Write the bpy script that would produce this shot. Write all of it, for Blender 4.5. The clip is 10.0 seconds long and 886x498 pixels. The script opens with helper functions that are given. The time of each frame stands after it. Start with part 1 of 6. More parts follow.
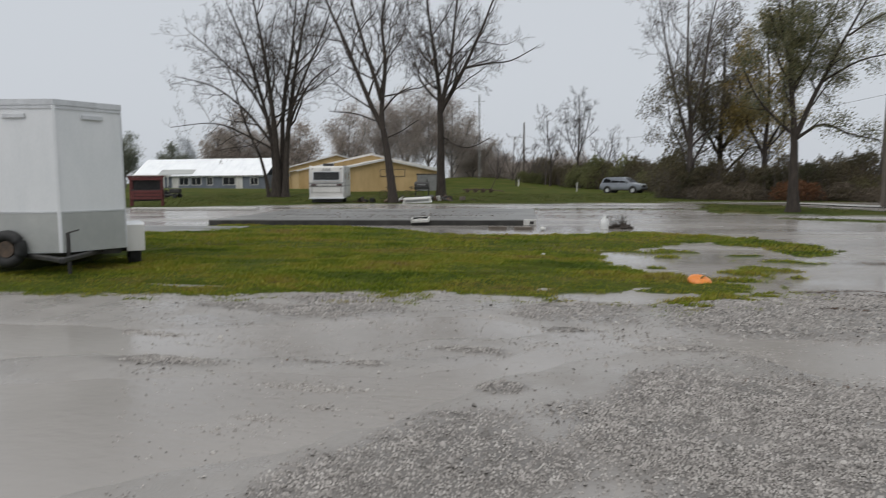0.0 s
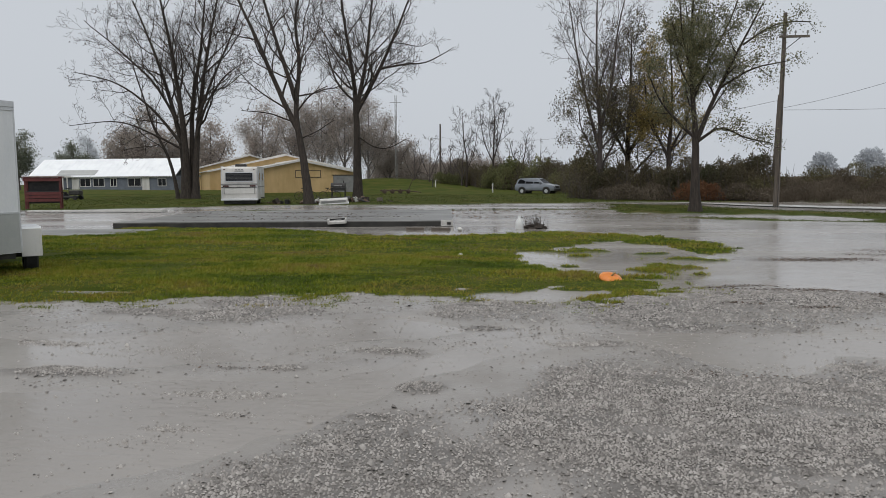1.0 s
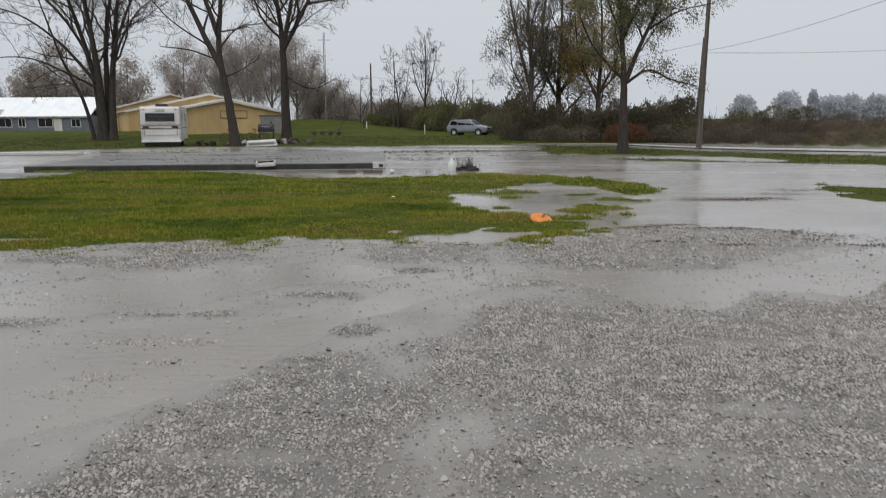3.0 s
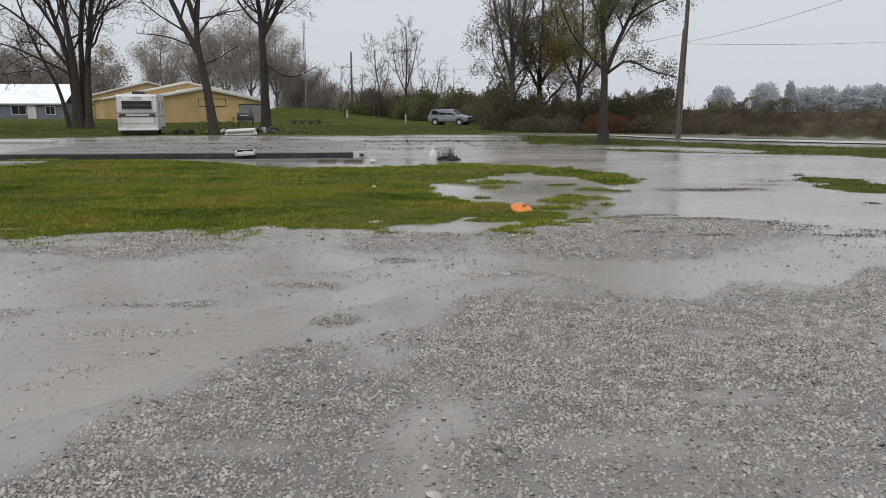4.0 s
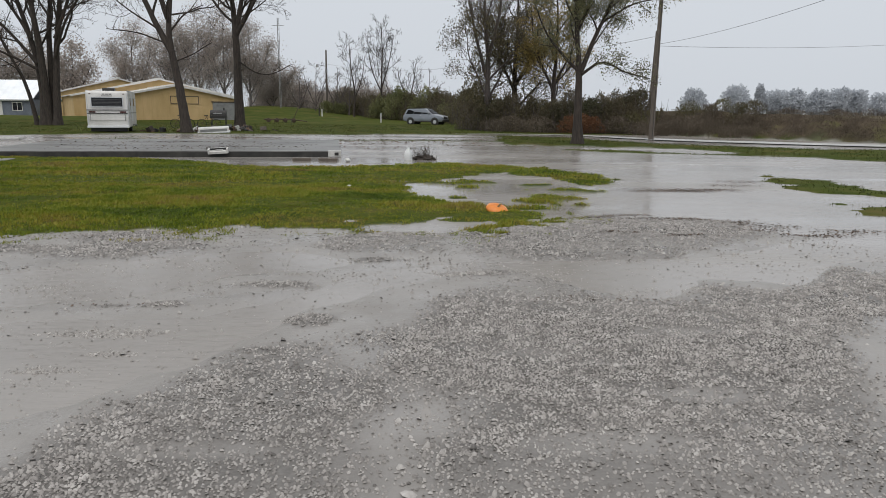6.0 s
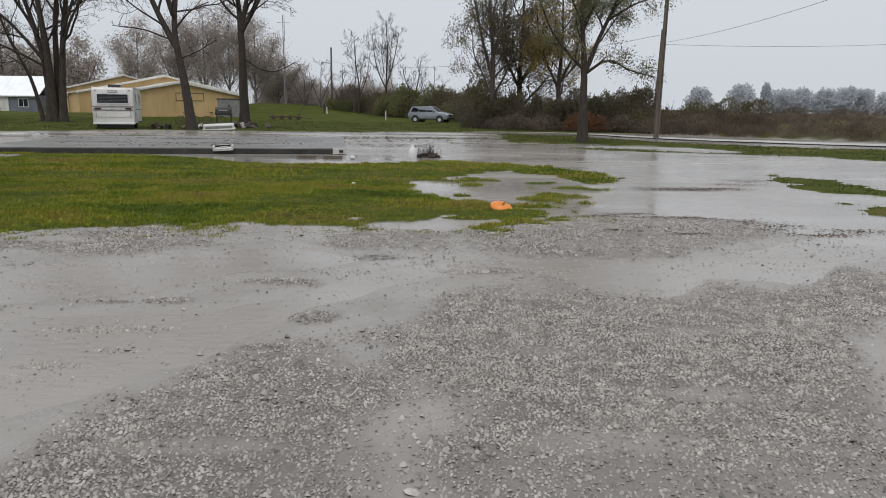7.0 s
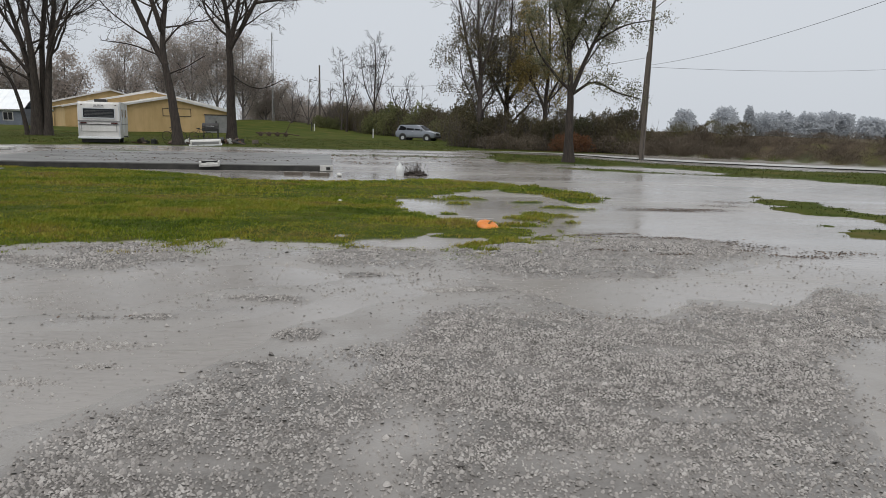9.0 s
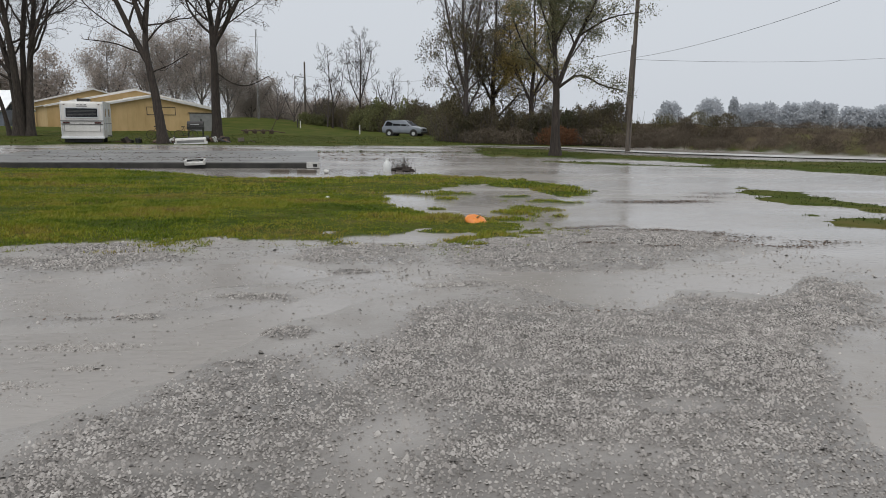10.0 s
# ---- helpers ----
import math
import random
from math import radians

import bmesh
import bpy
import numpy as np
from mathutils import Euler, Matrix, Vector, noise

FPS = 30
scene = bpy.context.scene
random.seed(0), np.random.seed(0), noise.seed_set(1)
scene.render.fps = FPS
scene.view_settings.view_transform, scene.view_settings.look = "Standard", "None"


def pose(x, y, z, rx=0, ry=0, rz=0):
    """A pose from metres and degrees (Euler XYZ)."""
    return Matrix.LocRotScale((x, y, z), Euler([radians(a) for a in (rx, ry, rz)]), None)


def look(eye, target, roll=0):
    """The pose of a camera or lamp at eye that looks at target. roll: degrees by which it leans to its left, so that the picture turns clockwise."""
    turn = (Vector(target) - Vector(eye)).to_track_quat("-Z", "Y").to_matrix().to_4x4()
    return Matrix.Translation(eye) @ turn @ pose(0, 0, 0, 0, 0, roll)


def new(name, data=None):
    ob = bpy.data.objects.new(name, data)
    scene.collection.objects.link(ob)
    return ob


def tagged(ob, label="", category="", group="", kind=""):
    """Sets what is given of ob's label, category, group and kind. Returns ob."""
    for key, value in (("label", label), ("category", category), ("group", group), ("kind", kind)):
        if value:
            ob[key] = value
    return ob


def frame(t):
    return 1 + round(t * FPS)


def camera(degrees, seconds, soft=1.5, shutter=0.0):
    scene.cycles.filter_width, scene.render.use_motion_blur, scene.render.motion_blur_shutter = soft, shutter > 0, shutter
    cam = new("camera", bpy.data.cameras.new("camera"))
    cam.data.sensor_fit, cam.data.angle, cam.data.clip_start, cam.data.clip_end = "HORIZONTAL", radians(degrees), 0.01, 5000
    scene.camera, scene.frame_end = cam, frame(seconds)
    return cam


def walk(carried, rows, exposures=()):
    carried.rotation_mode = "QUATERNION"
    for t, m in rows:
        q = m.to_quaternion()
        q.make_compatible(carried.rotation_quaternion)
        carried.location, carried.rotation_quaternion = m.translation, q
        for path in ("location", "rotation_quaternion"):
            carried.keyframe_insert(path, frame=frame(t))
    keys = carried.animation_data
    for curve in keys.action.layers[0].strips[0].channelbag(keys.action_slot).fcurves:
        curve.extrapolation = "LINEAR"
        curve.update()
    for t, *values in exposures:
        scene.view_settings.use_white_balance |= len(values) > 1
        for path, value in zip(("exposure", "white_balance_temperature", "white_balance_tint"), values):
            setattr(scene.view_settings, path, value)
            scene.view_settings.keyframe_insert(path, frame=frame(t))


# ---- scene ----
EYE = 1.5
cam = camera(64.63, 10.0, soft=0.85, shutter=0.5)
# seconds, yaw, pitch, lean: the camera turns where it stands
ROWS = [
    (0.0, 13.950, -5.560, -0.400),
    (0.2, 12.192, -4.867, -0.522),
    (0.5, 8.917, -5.293, -0.315),
    (1.0, 7.205, -5.531, -0.430),
    (1.5, 7.058, -6.098, -0.534),
    (2.0, 5.723, -6.277, -0.544),
    (2.2, 5.090, -6.807, -0.441),
    (2.5, 3.773, -8.302, -0.307),
    (3.0, 1.701, -10.275, -0.296),
    (3.2, 1.269, -11.102, -0.325),
    (4.3, -0.018, -11.102, 0.071),
    (4.5, 0.000, -10.882, -0.000),
    (5.0, -1.268, -10.999, 0.531),
    (5.5, -2.133, -10.825, 0.392),
    (5.7, -2.051, -10.914, 0.424),
    (6.8, -1.698, -11.499, 0.653),
    (7.0, -1.597, -11.307, 0.694),
    (7.5, -2.367, -10.212, 0.748),
    (8.0, -3.398, -10.006, 0.882),
    (8.5, -3.429, -9.799, 1.357),
    (9.0, -2.718, -9.801, 1.431),
    (9.5, -3.210, -9.877, 0.905),
    (10.0, -3.675, -10.179, 0.658),
]
# the exposure drifts a little
EXPOSURES = [(0.0, -0.04), (1.0, -0.1), (2.5, -0.05), (4.5, 0.08), (10.0, 0.04)]
walk(cam, [(t, pose(0, 0, EYE, 0, 0, yaw) @ pose(0, 0, 0, 90 + pitch) @ pose(0, 0, 0, 0, 0, lean)) for t, yaw, pitch, lean in ROWS], EXPOSURES)

# ---- light: a rainy overcast day ----
world = bpy.data.worlds.new("overcast_sky")
scene.world = world
world.use_nodes = True
wn, wl = world.node_tree.nodes, world.node_tree.links
wn.clear()
sky = wn.new("ShaderNodeTexSky")
sky.sky_type = "NISHITA"
sky.sun_disc = False
sky.sun_elevation, sky.sun_rotation = radians(55), radians(200)
sky.air_density, sky.dust_density = 1.0, 6.0
dull = wn.new("ShaderNodeHueSaturation")
dull.inputs["Saturation"].default_value = 0.25
dull.inputs["Value"].default_value = 0.1
cloud = wn.new("ShaderNodeMix")
cloud.data_type = "RGBA"
cloud.inputs[0].default_value = 0.86
cloud.inputs[7].default_value = (0.665, 0.705, 0.76, 1)
back = wn.new("ShaderNodeBackground")
back.inputs["Strength"].default_value = 1.0
wout = wn.new("ShaderNodeOutputWorld")
wl.new(sky.outputs[0], dull.inputs["Color"])
wl.new(dull.outputs[0], cloud.inputs[6])
wl.new(cloud.outputs[2], back.inputs["Color"])
wl.new(back.outputs[0], wout.inputs[0])

sun_data = bpy.data.lights.new("sun", "SUN")
sun_data.energy, sun_data.angle, sun_data.color = 1.35, radians(70), (1.0, 0.96, 0.9)
sun = new("sun", sun_data)
sun.matrix_world = look((0, 0, 50), (6, 18, 0))


# ---- materials ----
def material(name, colours, scale=3.0, rough=0.8, metal=0.0, bump=0.0, fine=60.0, spec=0.5, vary=0.0, coat=0.0, detail=6.0, stretch=(1, 1, 1), thin=0.0):
    """A procedural surface: colours is a list of (position, rgb) over fractal noise, with finer grain and bump on top."""
    m = bpy.data.materials.new(name)
    m.use_nodes = True
    n, l = m.node_tree.nodes, m.node_tree.links
    b = n["Principled BSDF"]
    tc = n.new("ShaderNodeTexCoord")
    mp = n.new("ShaderNodeMapping")
    mp.inputs["Scale"].default_value = stretch
    l.new(tc.outputs["Object"], mp.inputs[0])
    t1 = n.new("ShaderNodeTexNoise")
    t1.inputs["Scale"].default_value, t1.inputs["Detail"].default_value = scale, detail
    t1.inputs["Roughness"].default_value = 0.62
    l.new(mp.outputs[0], t1.inputs["Vector"])
    t2 = n.new("ShaderNodeTexNoise")
    t2.inputs["Scale"].default_value, t2.inputs["Detail"].default_value = fine, 3
    l.new(mp.outputs[0], t2.inputs["Vector"])
    ramp = n.new("ShaderNodeValToRGB")
    e = ramp.color_ramp.elements
    while len(e) < len(colours):
        e.new(0.5)
    for k, (p, c) in enumerate(colours):
        e[k].position, e[k].color = p, (*c, 1)
    mixv = n.new("ShaderNodeMath")
    mixv.operation = "MULTIPLY_ADD"
    mixv.inputs[1].default_value = 0.3
    l.new(t2.outputs["Fac"], mixv.inputs[0])
    sub = n.new("ShaderNodeMath")
    sub.operation = "SUBTRACT"
    sub.inputs[1].default_value = 0.15
    l.new(t1.outputs["Fac"], sub.inputs[0])
    l.new(sub.outputs[0], mixv.inputs[2])
    src = mixv.outputs[0]
    if vary:
        geo = n.new("ShaderNodeNewGeometry")
        add = n.new("ShaderNodeMath")
        add.operation = "MULTIPLY_ADD"
        add.inputs[1].default_value = vary
        l.new(geo.outputs["Random Per Island"], add.inputs[0])
        s3 = n.new("ShaderNodeMath")
        s3.operation = "SUBTRACT"
        s3.inputs[1].default_value = vary / 2
        l.new(src, s3.inputs[0])
        l.new(s3.outputs[0], add.inputs[2])
        src = add.outputs[0]
    l.new(src, ramp.inputs[0])
    l.new(ramp.outputs[0], b.inputs["Base Color"])
    b.inputs["Roughness"].default_value = rough
    b.inputs["Metallic"].default_value = metal
    b.inputs["Specular IOR Level"].default_value = spec
    b.inputs["Coat Weight"].default_value = coat
    if bump:
        bp = n.new("ShaderNodeBump")
        bp.inputs["Strength"].default_value, bp.inputs["Distance"].default_value = 0.8, bump
        l.new(src if not vary else mixv.outputs[0], bp.inputs["Height"])
        l.new(bp.outputs[0], b.inputs["Normal"])
    if thin:
        tr = n.new("ShaderNodeBsdfTranslucent")
        l.new(ramp.outputs[0], tr.inputs["Color"])
        ms = n.new("ShaderNodeMixShader")
        ms.inputs[0].default_value = thin
        l.new(b.outputs[0], ms.inputs[1])
        l.new(tr.outputs[0], ms.inputs[2])
        l.new(ms.outputs[0], n["Material Output"].inputs["Surface"])
    return m


def two(a, b, lo=0.3, hi=0.7):
    return [(lo, a), (hi, b)]


M_WHITE = material("white_gelcoat", two((0.5, 0.485, 0.45), (0.68, 0.665, 0.635), 0.25, 0.55), 1.5, 0.4, stretch=(1, 1, 0.3))
M_TRAILER = material("white_painted_sheet_metal", two((0.66, 0.68, 0.69), (0.76, 0.77, 0.78), 0.3, 0.6), 1.2, 0.32, stretch=(1, 1, 0.3))
M_GUARD = material("dull_aluminium_guard", two((0.36, 0.37, 0.36), (0.46, 0.47, 0.45)), 2.0, 0.5, 0.2)
M_ALU = material("bare_aluminium_trim", two((0.5, 0.51, 0.52), (0.66, 0.67, 0.68)), 5.0, 0.4, 0.5)
M_BLACK = material("black_rubber", two((0.012, 0.012, 0.012), (0.03, 0.03, 0.03)), 8.0, 0.75, bump=0.002)
M_STEEL = material("black_painted_steel", two((0.015, 0.015, 0.017), (0.05, 0.045, 0.04)), 6.0, 0.5)
M_RUST = material("rusty_iron", two((0.045, 0.036, 0.03), (0.13, 0.09, 0.065)), 7.0, 0.85, bump=0.003)
M_GLASS = material("dark_window_glass", two((0.012, 0.013, 0.015), (0.03, 0.032, 0.035)), 1.0, 0.12, spec=0.15)
M_BLIND = material("grey_window_blind", two((0.05, 0.05, 0.05), (0.09, 0.09, 0.088)), 3.0, 0.6)
M_RED = material("faded_red_paint", two((0.075, 0.016, 0.016), (0.15, 0.036, 0.032)), 4.0, 0.6)
M_TAIL = material("red_lamp_lens", two((0.05, 0.014, 0.012), (0.09, 0.022, 0.018)), 4.0, 0.2)
M_YELLOW = material("ochre_barn_paint", two((0.48, 0.33, 0.145), (0.62, 0.44, 0.22), 0.3, 0.65), 0.8, 0.75, stretch=(1, 1, 0.35))
M_ROOF = material("pale_metal_roof", two((0.62, 0.6, 0.55), (0.8, 0.78, 0.74), 0.3, 0.6), 0.7, 0.4)
M_WROOF = material("white_metal_roof", two((0.8, 0.82, 0.84), (0.9, 0.92, 0.93), 0.3, 0.6), 0.7, 0.4)
M_SIDING = material("blue_grey_siding", two((0.12, 0.14, 0.17), (0.2, 0.22, 0.26)), 1.0, 0.7)
M_GREYDOOR = material("grey_weathered_metal", two((0.18, 0.18, 0.18), (0.28, 0.28, 0.27)), 2.0, 0.6)
M_CONC = material("wet_concrete", [(0.3, (0.06, 0.058, 0.054)), (0.46, (0.15, 0.146, 0.138)), (0.6, (0.21, 0.206, 0.194)), (0.75, (0.28, 0.272, 0.257))], 0.8, 0.42, bump=0.006, fine=14, stretch=(0.5, 1.6, 1), spec=0.35)
# much darker than M_CONC on the slab top
M_CONCSIDE = material("dark_side_concrete", two((0.012, 0.012, 0.011), (0.05, 0.047, 0.042)), 2.5, 0.7, bump=0.01)
M_BLOCK = material("pale_concrete_block", two((0.42, 0.41, 0.39), (0.62, 0.61, 0.58)), 6.0, 0.85, bump=0.004)
# pale gravel, painted lighter still as the wet road's sky reflection
M_ROAD = material("reflection_paled_wet_gravel_road", two((0.4, 0.39, 0.37), (0.58, 0.57, 0.55)), 0.8, 0.3, bump=0.01, fine=30)
M_POLE = material("weathered_pole_wood", two((0.075, 0.06, 0.05), (0.17, 0.145, 0.12)), 3.0, 0.9, bump=0.01, stretch=(6, 6, 0.5))
M_BARK = material("wet_dark_bark", two((0.018, 0.014, 0.011), (0.065, 0.05, 0.04)), 3.5, 0.85, bump=0.02, stretch=(4, 4, 0.7), fine=30)
M_BARKG = material("grey_brown_bark", two((0.06, 0.05, 0.045), (0.13, 0.11, 0.1)), 4.0, 0.9, bump=0.01, stretch=(4, 4, 0.7))
M_LEAFG = material("olive_autumn_leaves", two((0.095, 0.105, 0.05), (0.24, 0.225, 0.115)), 0.8, 0.55, vary=0.5, thin=0.45)
M_LEAFY = material("yellowing_leaves", two((0.19, 0.15, 0.045), (0.36, 0.26, 0.08)), 0.8, 0.55, vary=0.5, thin=0.45)
M_LEAFB = material("brown_hanging_leaves", two((0.06, 0.035, 0.02), (0.16, 0.1, 0.055)), 0.8, 0.6, vary=0.5, thin=0.45)
M_LEAFD = material("dark_green_brown_leaves", two((0.065, 0.062, 0.032), (0.18, 0.145, 0.075)), 0.8, 0.55, vary=0.5, thin=0.45)
M_BUSH = material("drab_thicket", [(0.3, (0.07, 0.075, 0.04)), (0.5, (0.13, 0.105, 0.07)), (0.7, (0.17, 0.165, 0.075))], 0.16, 0.7, vary=0.16, spec=0.15, thin=0.45)
M_BUSHG = material("yellow_green_thicket", two((0.13, 0.145, 0.07), (0.25, 0.25, 0.11)), 0.2, 0.7, vary=0.2, spec=0.15, thin=0.45)
M_BUSHR = material("rust_brown_thicket", two((0.13, 0.065, 0.035), (0.27, 0.14, 0.08)), 0.4, 0.7, vary=0.3, spec=0.15, thin=0.45)
M_WEED = material("dead_brown_weeds", [(0.3, (0.09, 0.076, 0.056)), (0.55, (0.16, 0.13, 0.098)), (0.8, (0.25, 0.21, 0.165))], 0.3, 0.8, vary=0.25, spec=0.15, thin=0.4)
M_TWIG = material("grey_bare_twigs", two((0.1, 0.09, 0.085), (0.2, 0.18, 0.17)), 0.5, 0.85, vary=0.3)
# rain haze is painted into this pale blue-grey base colour
M_FARLEAF = material("haze_painted_far_foliage", two((0.58, 0.6, 0.63), (0.63, 0.65, 0.68)), 0.1, 0.9, vary=0.04, spec=0.0, thin=0.5)
# brown foliage with distance haze painted in as a paler grey tone
M_FARBROWN = material("haze_paled_brown_foliage", two((0.36, 0.315, 0.28), (0.47, 0.415, 0.37)), 0.25, 0.9, vary=0.14, spec=0.1, thin=0.5)
M_FARGREEN = material("dull_grey_green_foliage", two((0.12, 0.14, 0.1), (0.24, 0.25, 0.19)), 0.3, 0.9, vary=0.3, thin=0.45)
M_ORANGE = material("orange_pumpkin_skin", two((0.62, 0.17, 0.02), (0.78, 0.27, 0.035)), 6.0, 0.3)
M_STEM = material("dry_pumpkin_stem", two((0.2, 0.13, 0.05), (0.35, 0.25, 0.1)), 20.0, 0.7)
M_SILVER = material("silver_blue_car_paint", two((0.2, 0.22, 0.25), (0.26, 0.28, 0.31)), 1.0, 0.28, 0.4, coat=0.5)
M_WIRE = material("dark_cable", two((0.05, 0.05, 0.055), (0.09, 0.09, 0.095)), 3.0, 0.6)
M_PLASTIC = material("milky_white_plastic", two((0.6, 0.61, 0.6), (0.74, 0.75, 0.74)), 4.0, 0.3)
M_STONE = material("crushed_limestone", [(0.2, (0.12, 0.111, 0.103)), (0.4, (0.26, 0.242, 0.226)), (0.6, (0.36, 0.337, 0.315)), (0.85, (0.52, 0.492, 0.465))], 9.0, 0.65, vary=0.34, fine=150, spec=0.3)
M_BLADE = material("wet_lawn_grass", [(0.3, (0.045, 0.08, 0.007)), (0.4, (0.12, 0.17, 0.014)), (0.5, (0.22, 0.25, 0.025)), (0.58, (0.31, 0.27, 0.04)), (0.7, (0.22, 0.155, 0.06))], 0.55, 0.5, vary=0.14, spec=0.2, fine=7, thin=0.3, stretch=(0.7, 1.3, 1))
# darker, browner green than M_BLADE, for far and flooded grass
M_LAWN = material("dull_dark_grass", [(0.3, (0.03, 0.046, 0.01)), (0.5, (0.062, 0.075, 0.017)), (0.7, (0.1, 0.085, 0.035))], 0.3, 0.55, vary=0.16, spec=0.2, fine=25, thin=0.3)
M_DEADLEAF = material("dead_leaf_litter", two((0.035, 0.022, 0.015), (0.13, 0.08, 0.05)), 2.0, 0.7, vary=0.5)


# ---- small tools ----
def mesh_of(name, verts, faces, mat, smooth=False):
    me = bpy.data.meshes.new(name)
    me.from_pydata([tuple(map(float, v)) for v in verts] if not isinstance(verts, np.ndarray) else verts.tolist(), [], faces if not isinstance(faces, np.ndarray) else faces.tolist())
    me.materials.append(mat)
    if smooth:
        me.polygons.foreach_set("use_smooth", np.ones(len(me.polygons), bool))
    me.update()
    return me


def part(name, bm, mat, parent=None, label="", smooth=False):
    """Links a bmesh (or verts and faces) as one mesh object under a thing."""
    if isinstance(bm, tuple):
        me = mesh_of(name, bm[0], bm[1], mat, smooth)
    else:
        me = bpy.data.meshes.new(name)
        bm.normal_update()
        bm.to_mesh(me)
        bm.free()
        me.materials.append(mat)
        if smooth:
            me.polygons.foreach_set("use_smooth", np.ones(len(me.polygons), bool))
    ob = new(name, me)
    if parent is not None:
        ob.parent = parent
    if label:
        ob["label"] = label
    return ob


def thing(name, m, label, category, group="", kind=""):
    ob = new(name)
    ob.matrix_world = m
    ob.empty_display_size = 0.2
    return tagged(ob, label, category, group, kind)


def box(sx, sy, sz, at=(0, 0, 0), bevel=0.0, m=None):
    """A box whose base centre stands at at."""
    bm = bmesh.new()
    bmesh.ops.create_cube(bm, size=1, matrix=Matrix.Translation((at[0], at[1], at[2] + sz / 2)) @ Matrix.Diagonal((sx, sy, sz, 1)))
    if bevel:
        bmesh.ops.bevel(bm, geom=bm.edges[:], offset=bevel, segments=2, affect="EDGES", profile=0.6)
    if m is not None:
        bmesh.ops.transform(bm, matrix=m, verts=bm.verts)
    return bm


def rod(a, b, r0, r1=None, sides=10):
    """A tapered round bar from a to b."""
    r1 = r0 if r1 is None else r1
    a, b = Vector(a), Vector(b)
    bm = bmesh.new()
    q = (b - a).to_track_quat("Z", "Y").to_matrix().to_4x4()
    bmesh.ops.create_cone(bm, cap_ends=True, segments=sides, radius1=r0, radius2=r1, depth=(b - a).length, matrix=Matrix.Translation((a + b) / 2) @ q)
    return bm


def prism(profile, depth, m=None, bevel=0.0):
    """Extrudes a profile of (x, z) along y, centred."""
    bm = bmesh.new()
    lo = [bm.verts.new((x, -depth / 2, z)) for x, z in profile]
    hi = [bm.verts.new((x, depth / 2, z)) for x, z in profile]
    bm.faces.new(lo)
    bm.faces.new(hi[::-1])
    k = len(profile)
    for i in range(k):
        bm.faces.new((lo[i], hi[i], hi[(i + 1) % k], lo[(i + 1) % k]))
    bmesh.ops.recalc_face_normals(bm, faces=bm.faces[:])
    if bevel:
        bmesh.ops.bevel(bm, geom=bm.edges[:], offset=bevel, segments=2, affect="EDGES", profile=0.6)
    if m is not None:
        bmesh.ops.transform(bm, matrix=m, verts=bm.verts)
    return bm


def join(*bms):
    out = bmesh.new()
    for b in bms:
        me = bpy.data.meshes.new("tmp")
        b.to_mesh(me)
        b.free()
        out.from_mesh(me)
        bpy.data.meshes.remove(me)
    return out


def hash2(i, j, seed):
    v = np.sin(i * 127.1 + j * 311.7 + seed * 74.7) * 43758.5453
    return v - np.floor(v)


def value_noise(x, y, seed=0):
    i, j = np.floor(x), np.floor(y)
    u, v = x - i, y - j
    u, v = u * u * (3 - 2 * u), v * v * (3 - 2 * v)
    a, b = hash2(i, j, seed), hash2(i + 1, j, seed)
    c, d = hash2(i, j + 1, seed), hash2(i + 1, j + 1, seed)
    return (a * (1 - u) + b * u) * (1 - v) + (c * (1 - u) + d * u) * v - 0.5


def fractal(x, y, seed=0, octaves=4):
    out, amp = 0, 1.0
    for k in range(octaves):
        out = out + amp * value_noise(x * 2 ** k, y * 2 ** k, seed + 3 * k)
        amp *= 0.5
    return out


def inside(x, y, poly):
    """Signed distance to a polygon, positive inside."""
    d = np.full(x.shape, 1e9)
    odd = np.zeros(x.shape, bool)
    for (ax, ay), (bx, by) in zip(poly, poly[1:] + poly[:1]):
        ex, ey = bx - ax, by - ay
        t = np.clip(((x - ax) * ex + (y - ay) * ey) / (ex * ex + ey * ey), 0, 1)
        d = np.minimum(d, np.hypot(x - ax - t * ex, y - ay - t * ey))
        if ey != 0:
            odd ^= ((ay > y) != (by > y)) & (x < ex * (y - ay) / ey + ax)
    return np.where(odd, d, -d)


def step(a, b, v):
    t = np.clip((v - a) / (b - a), 0, 1)
    return t * t * (3 - 2 * t)


# ---- ground: one sheet, with the flood standing at z = 0 ----
ISLAND = [(-30, 7.0), (-14, 7.4), (-6.6, 7.95), (-5.7, 8.3), (-4.85, 8.4), (-4.3, 8.6), (-3.5, 8.55), (-3.45, 9.2), (-3.1, 8.8), (-2.65, 8.7), (-2.5, 9.3), (-2.0, 9.05), (-1.5, 9.2),
          (-0.93, 9.03), (-0.75, 9.5), (-0.2, 9.5), (0.27, 9.97), (0.6, 9.5), (0.95, 9.35), (0.55, 8.8), (0.65, 8.6), (1.05, 8.97), (1.4, 9.23), (1.9, 9.6), (2.1, 9.86), (1.89, 10.34),
          (1.75, 11.0), (1.5, 11.5), (1.2, 11.35), (0.7, 11.7), (0.3, 12.4), (-0.1, 12.6), (-0.4, 13.3), (-0.27, 14.6), (0.3, 15.0), (0.9, 16.3), (1.74, 17.5), (2.4, 17.3), (3.0, 16.0), (3.2, 14.6),
          (3.9, 14.7), (4.5, 15.6), (4.1, 16.5), (3.7, 17.9), (2.7, 19.4), (1.15, 20.1), (-0.45, 20.1), (-1.7, 19.5), (-2.6, 18.8), (-4.2, 19.0), (-6.2, 20.3), (-9.0, 22.2), (-13.5, 21.8), (-13.0, 18.8), (-17, 17.6), (-30, 19)]
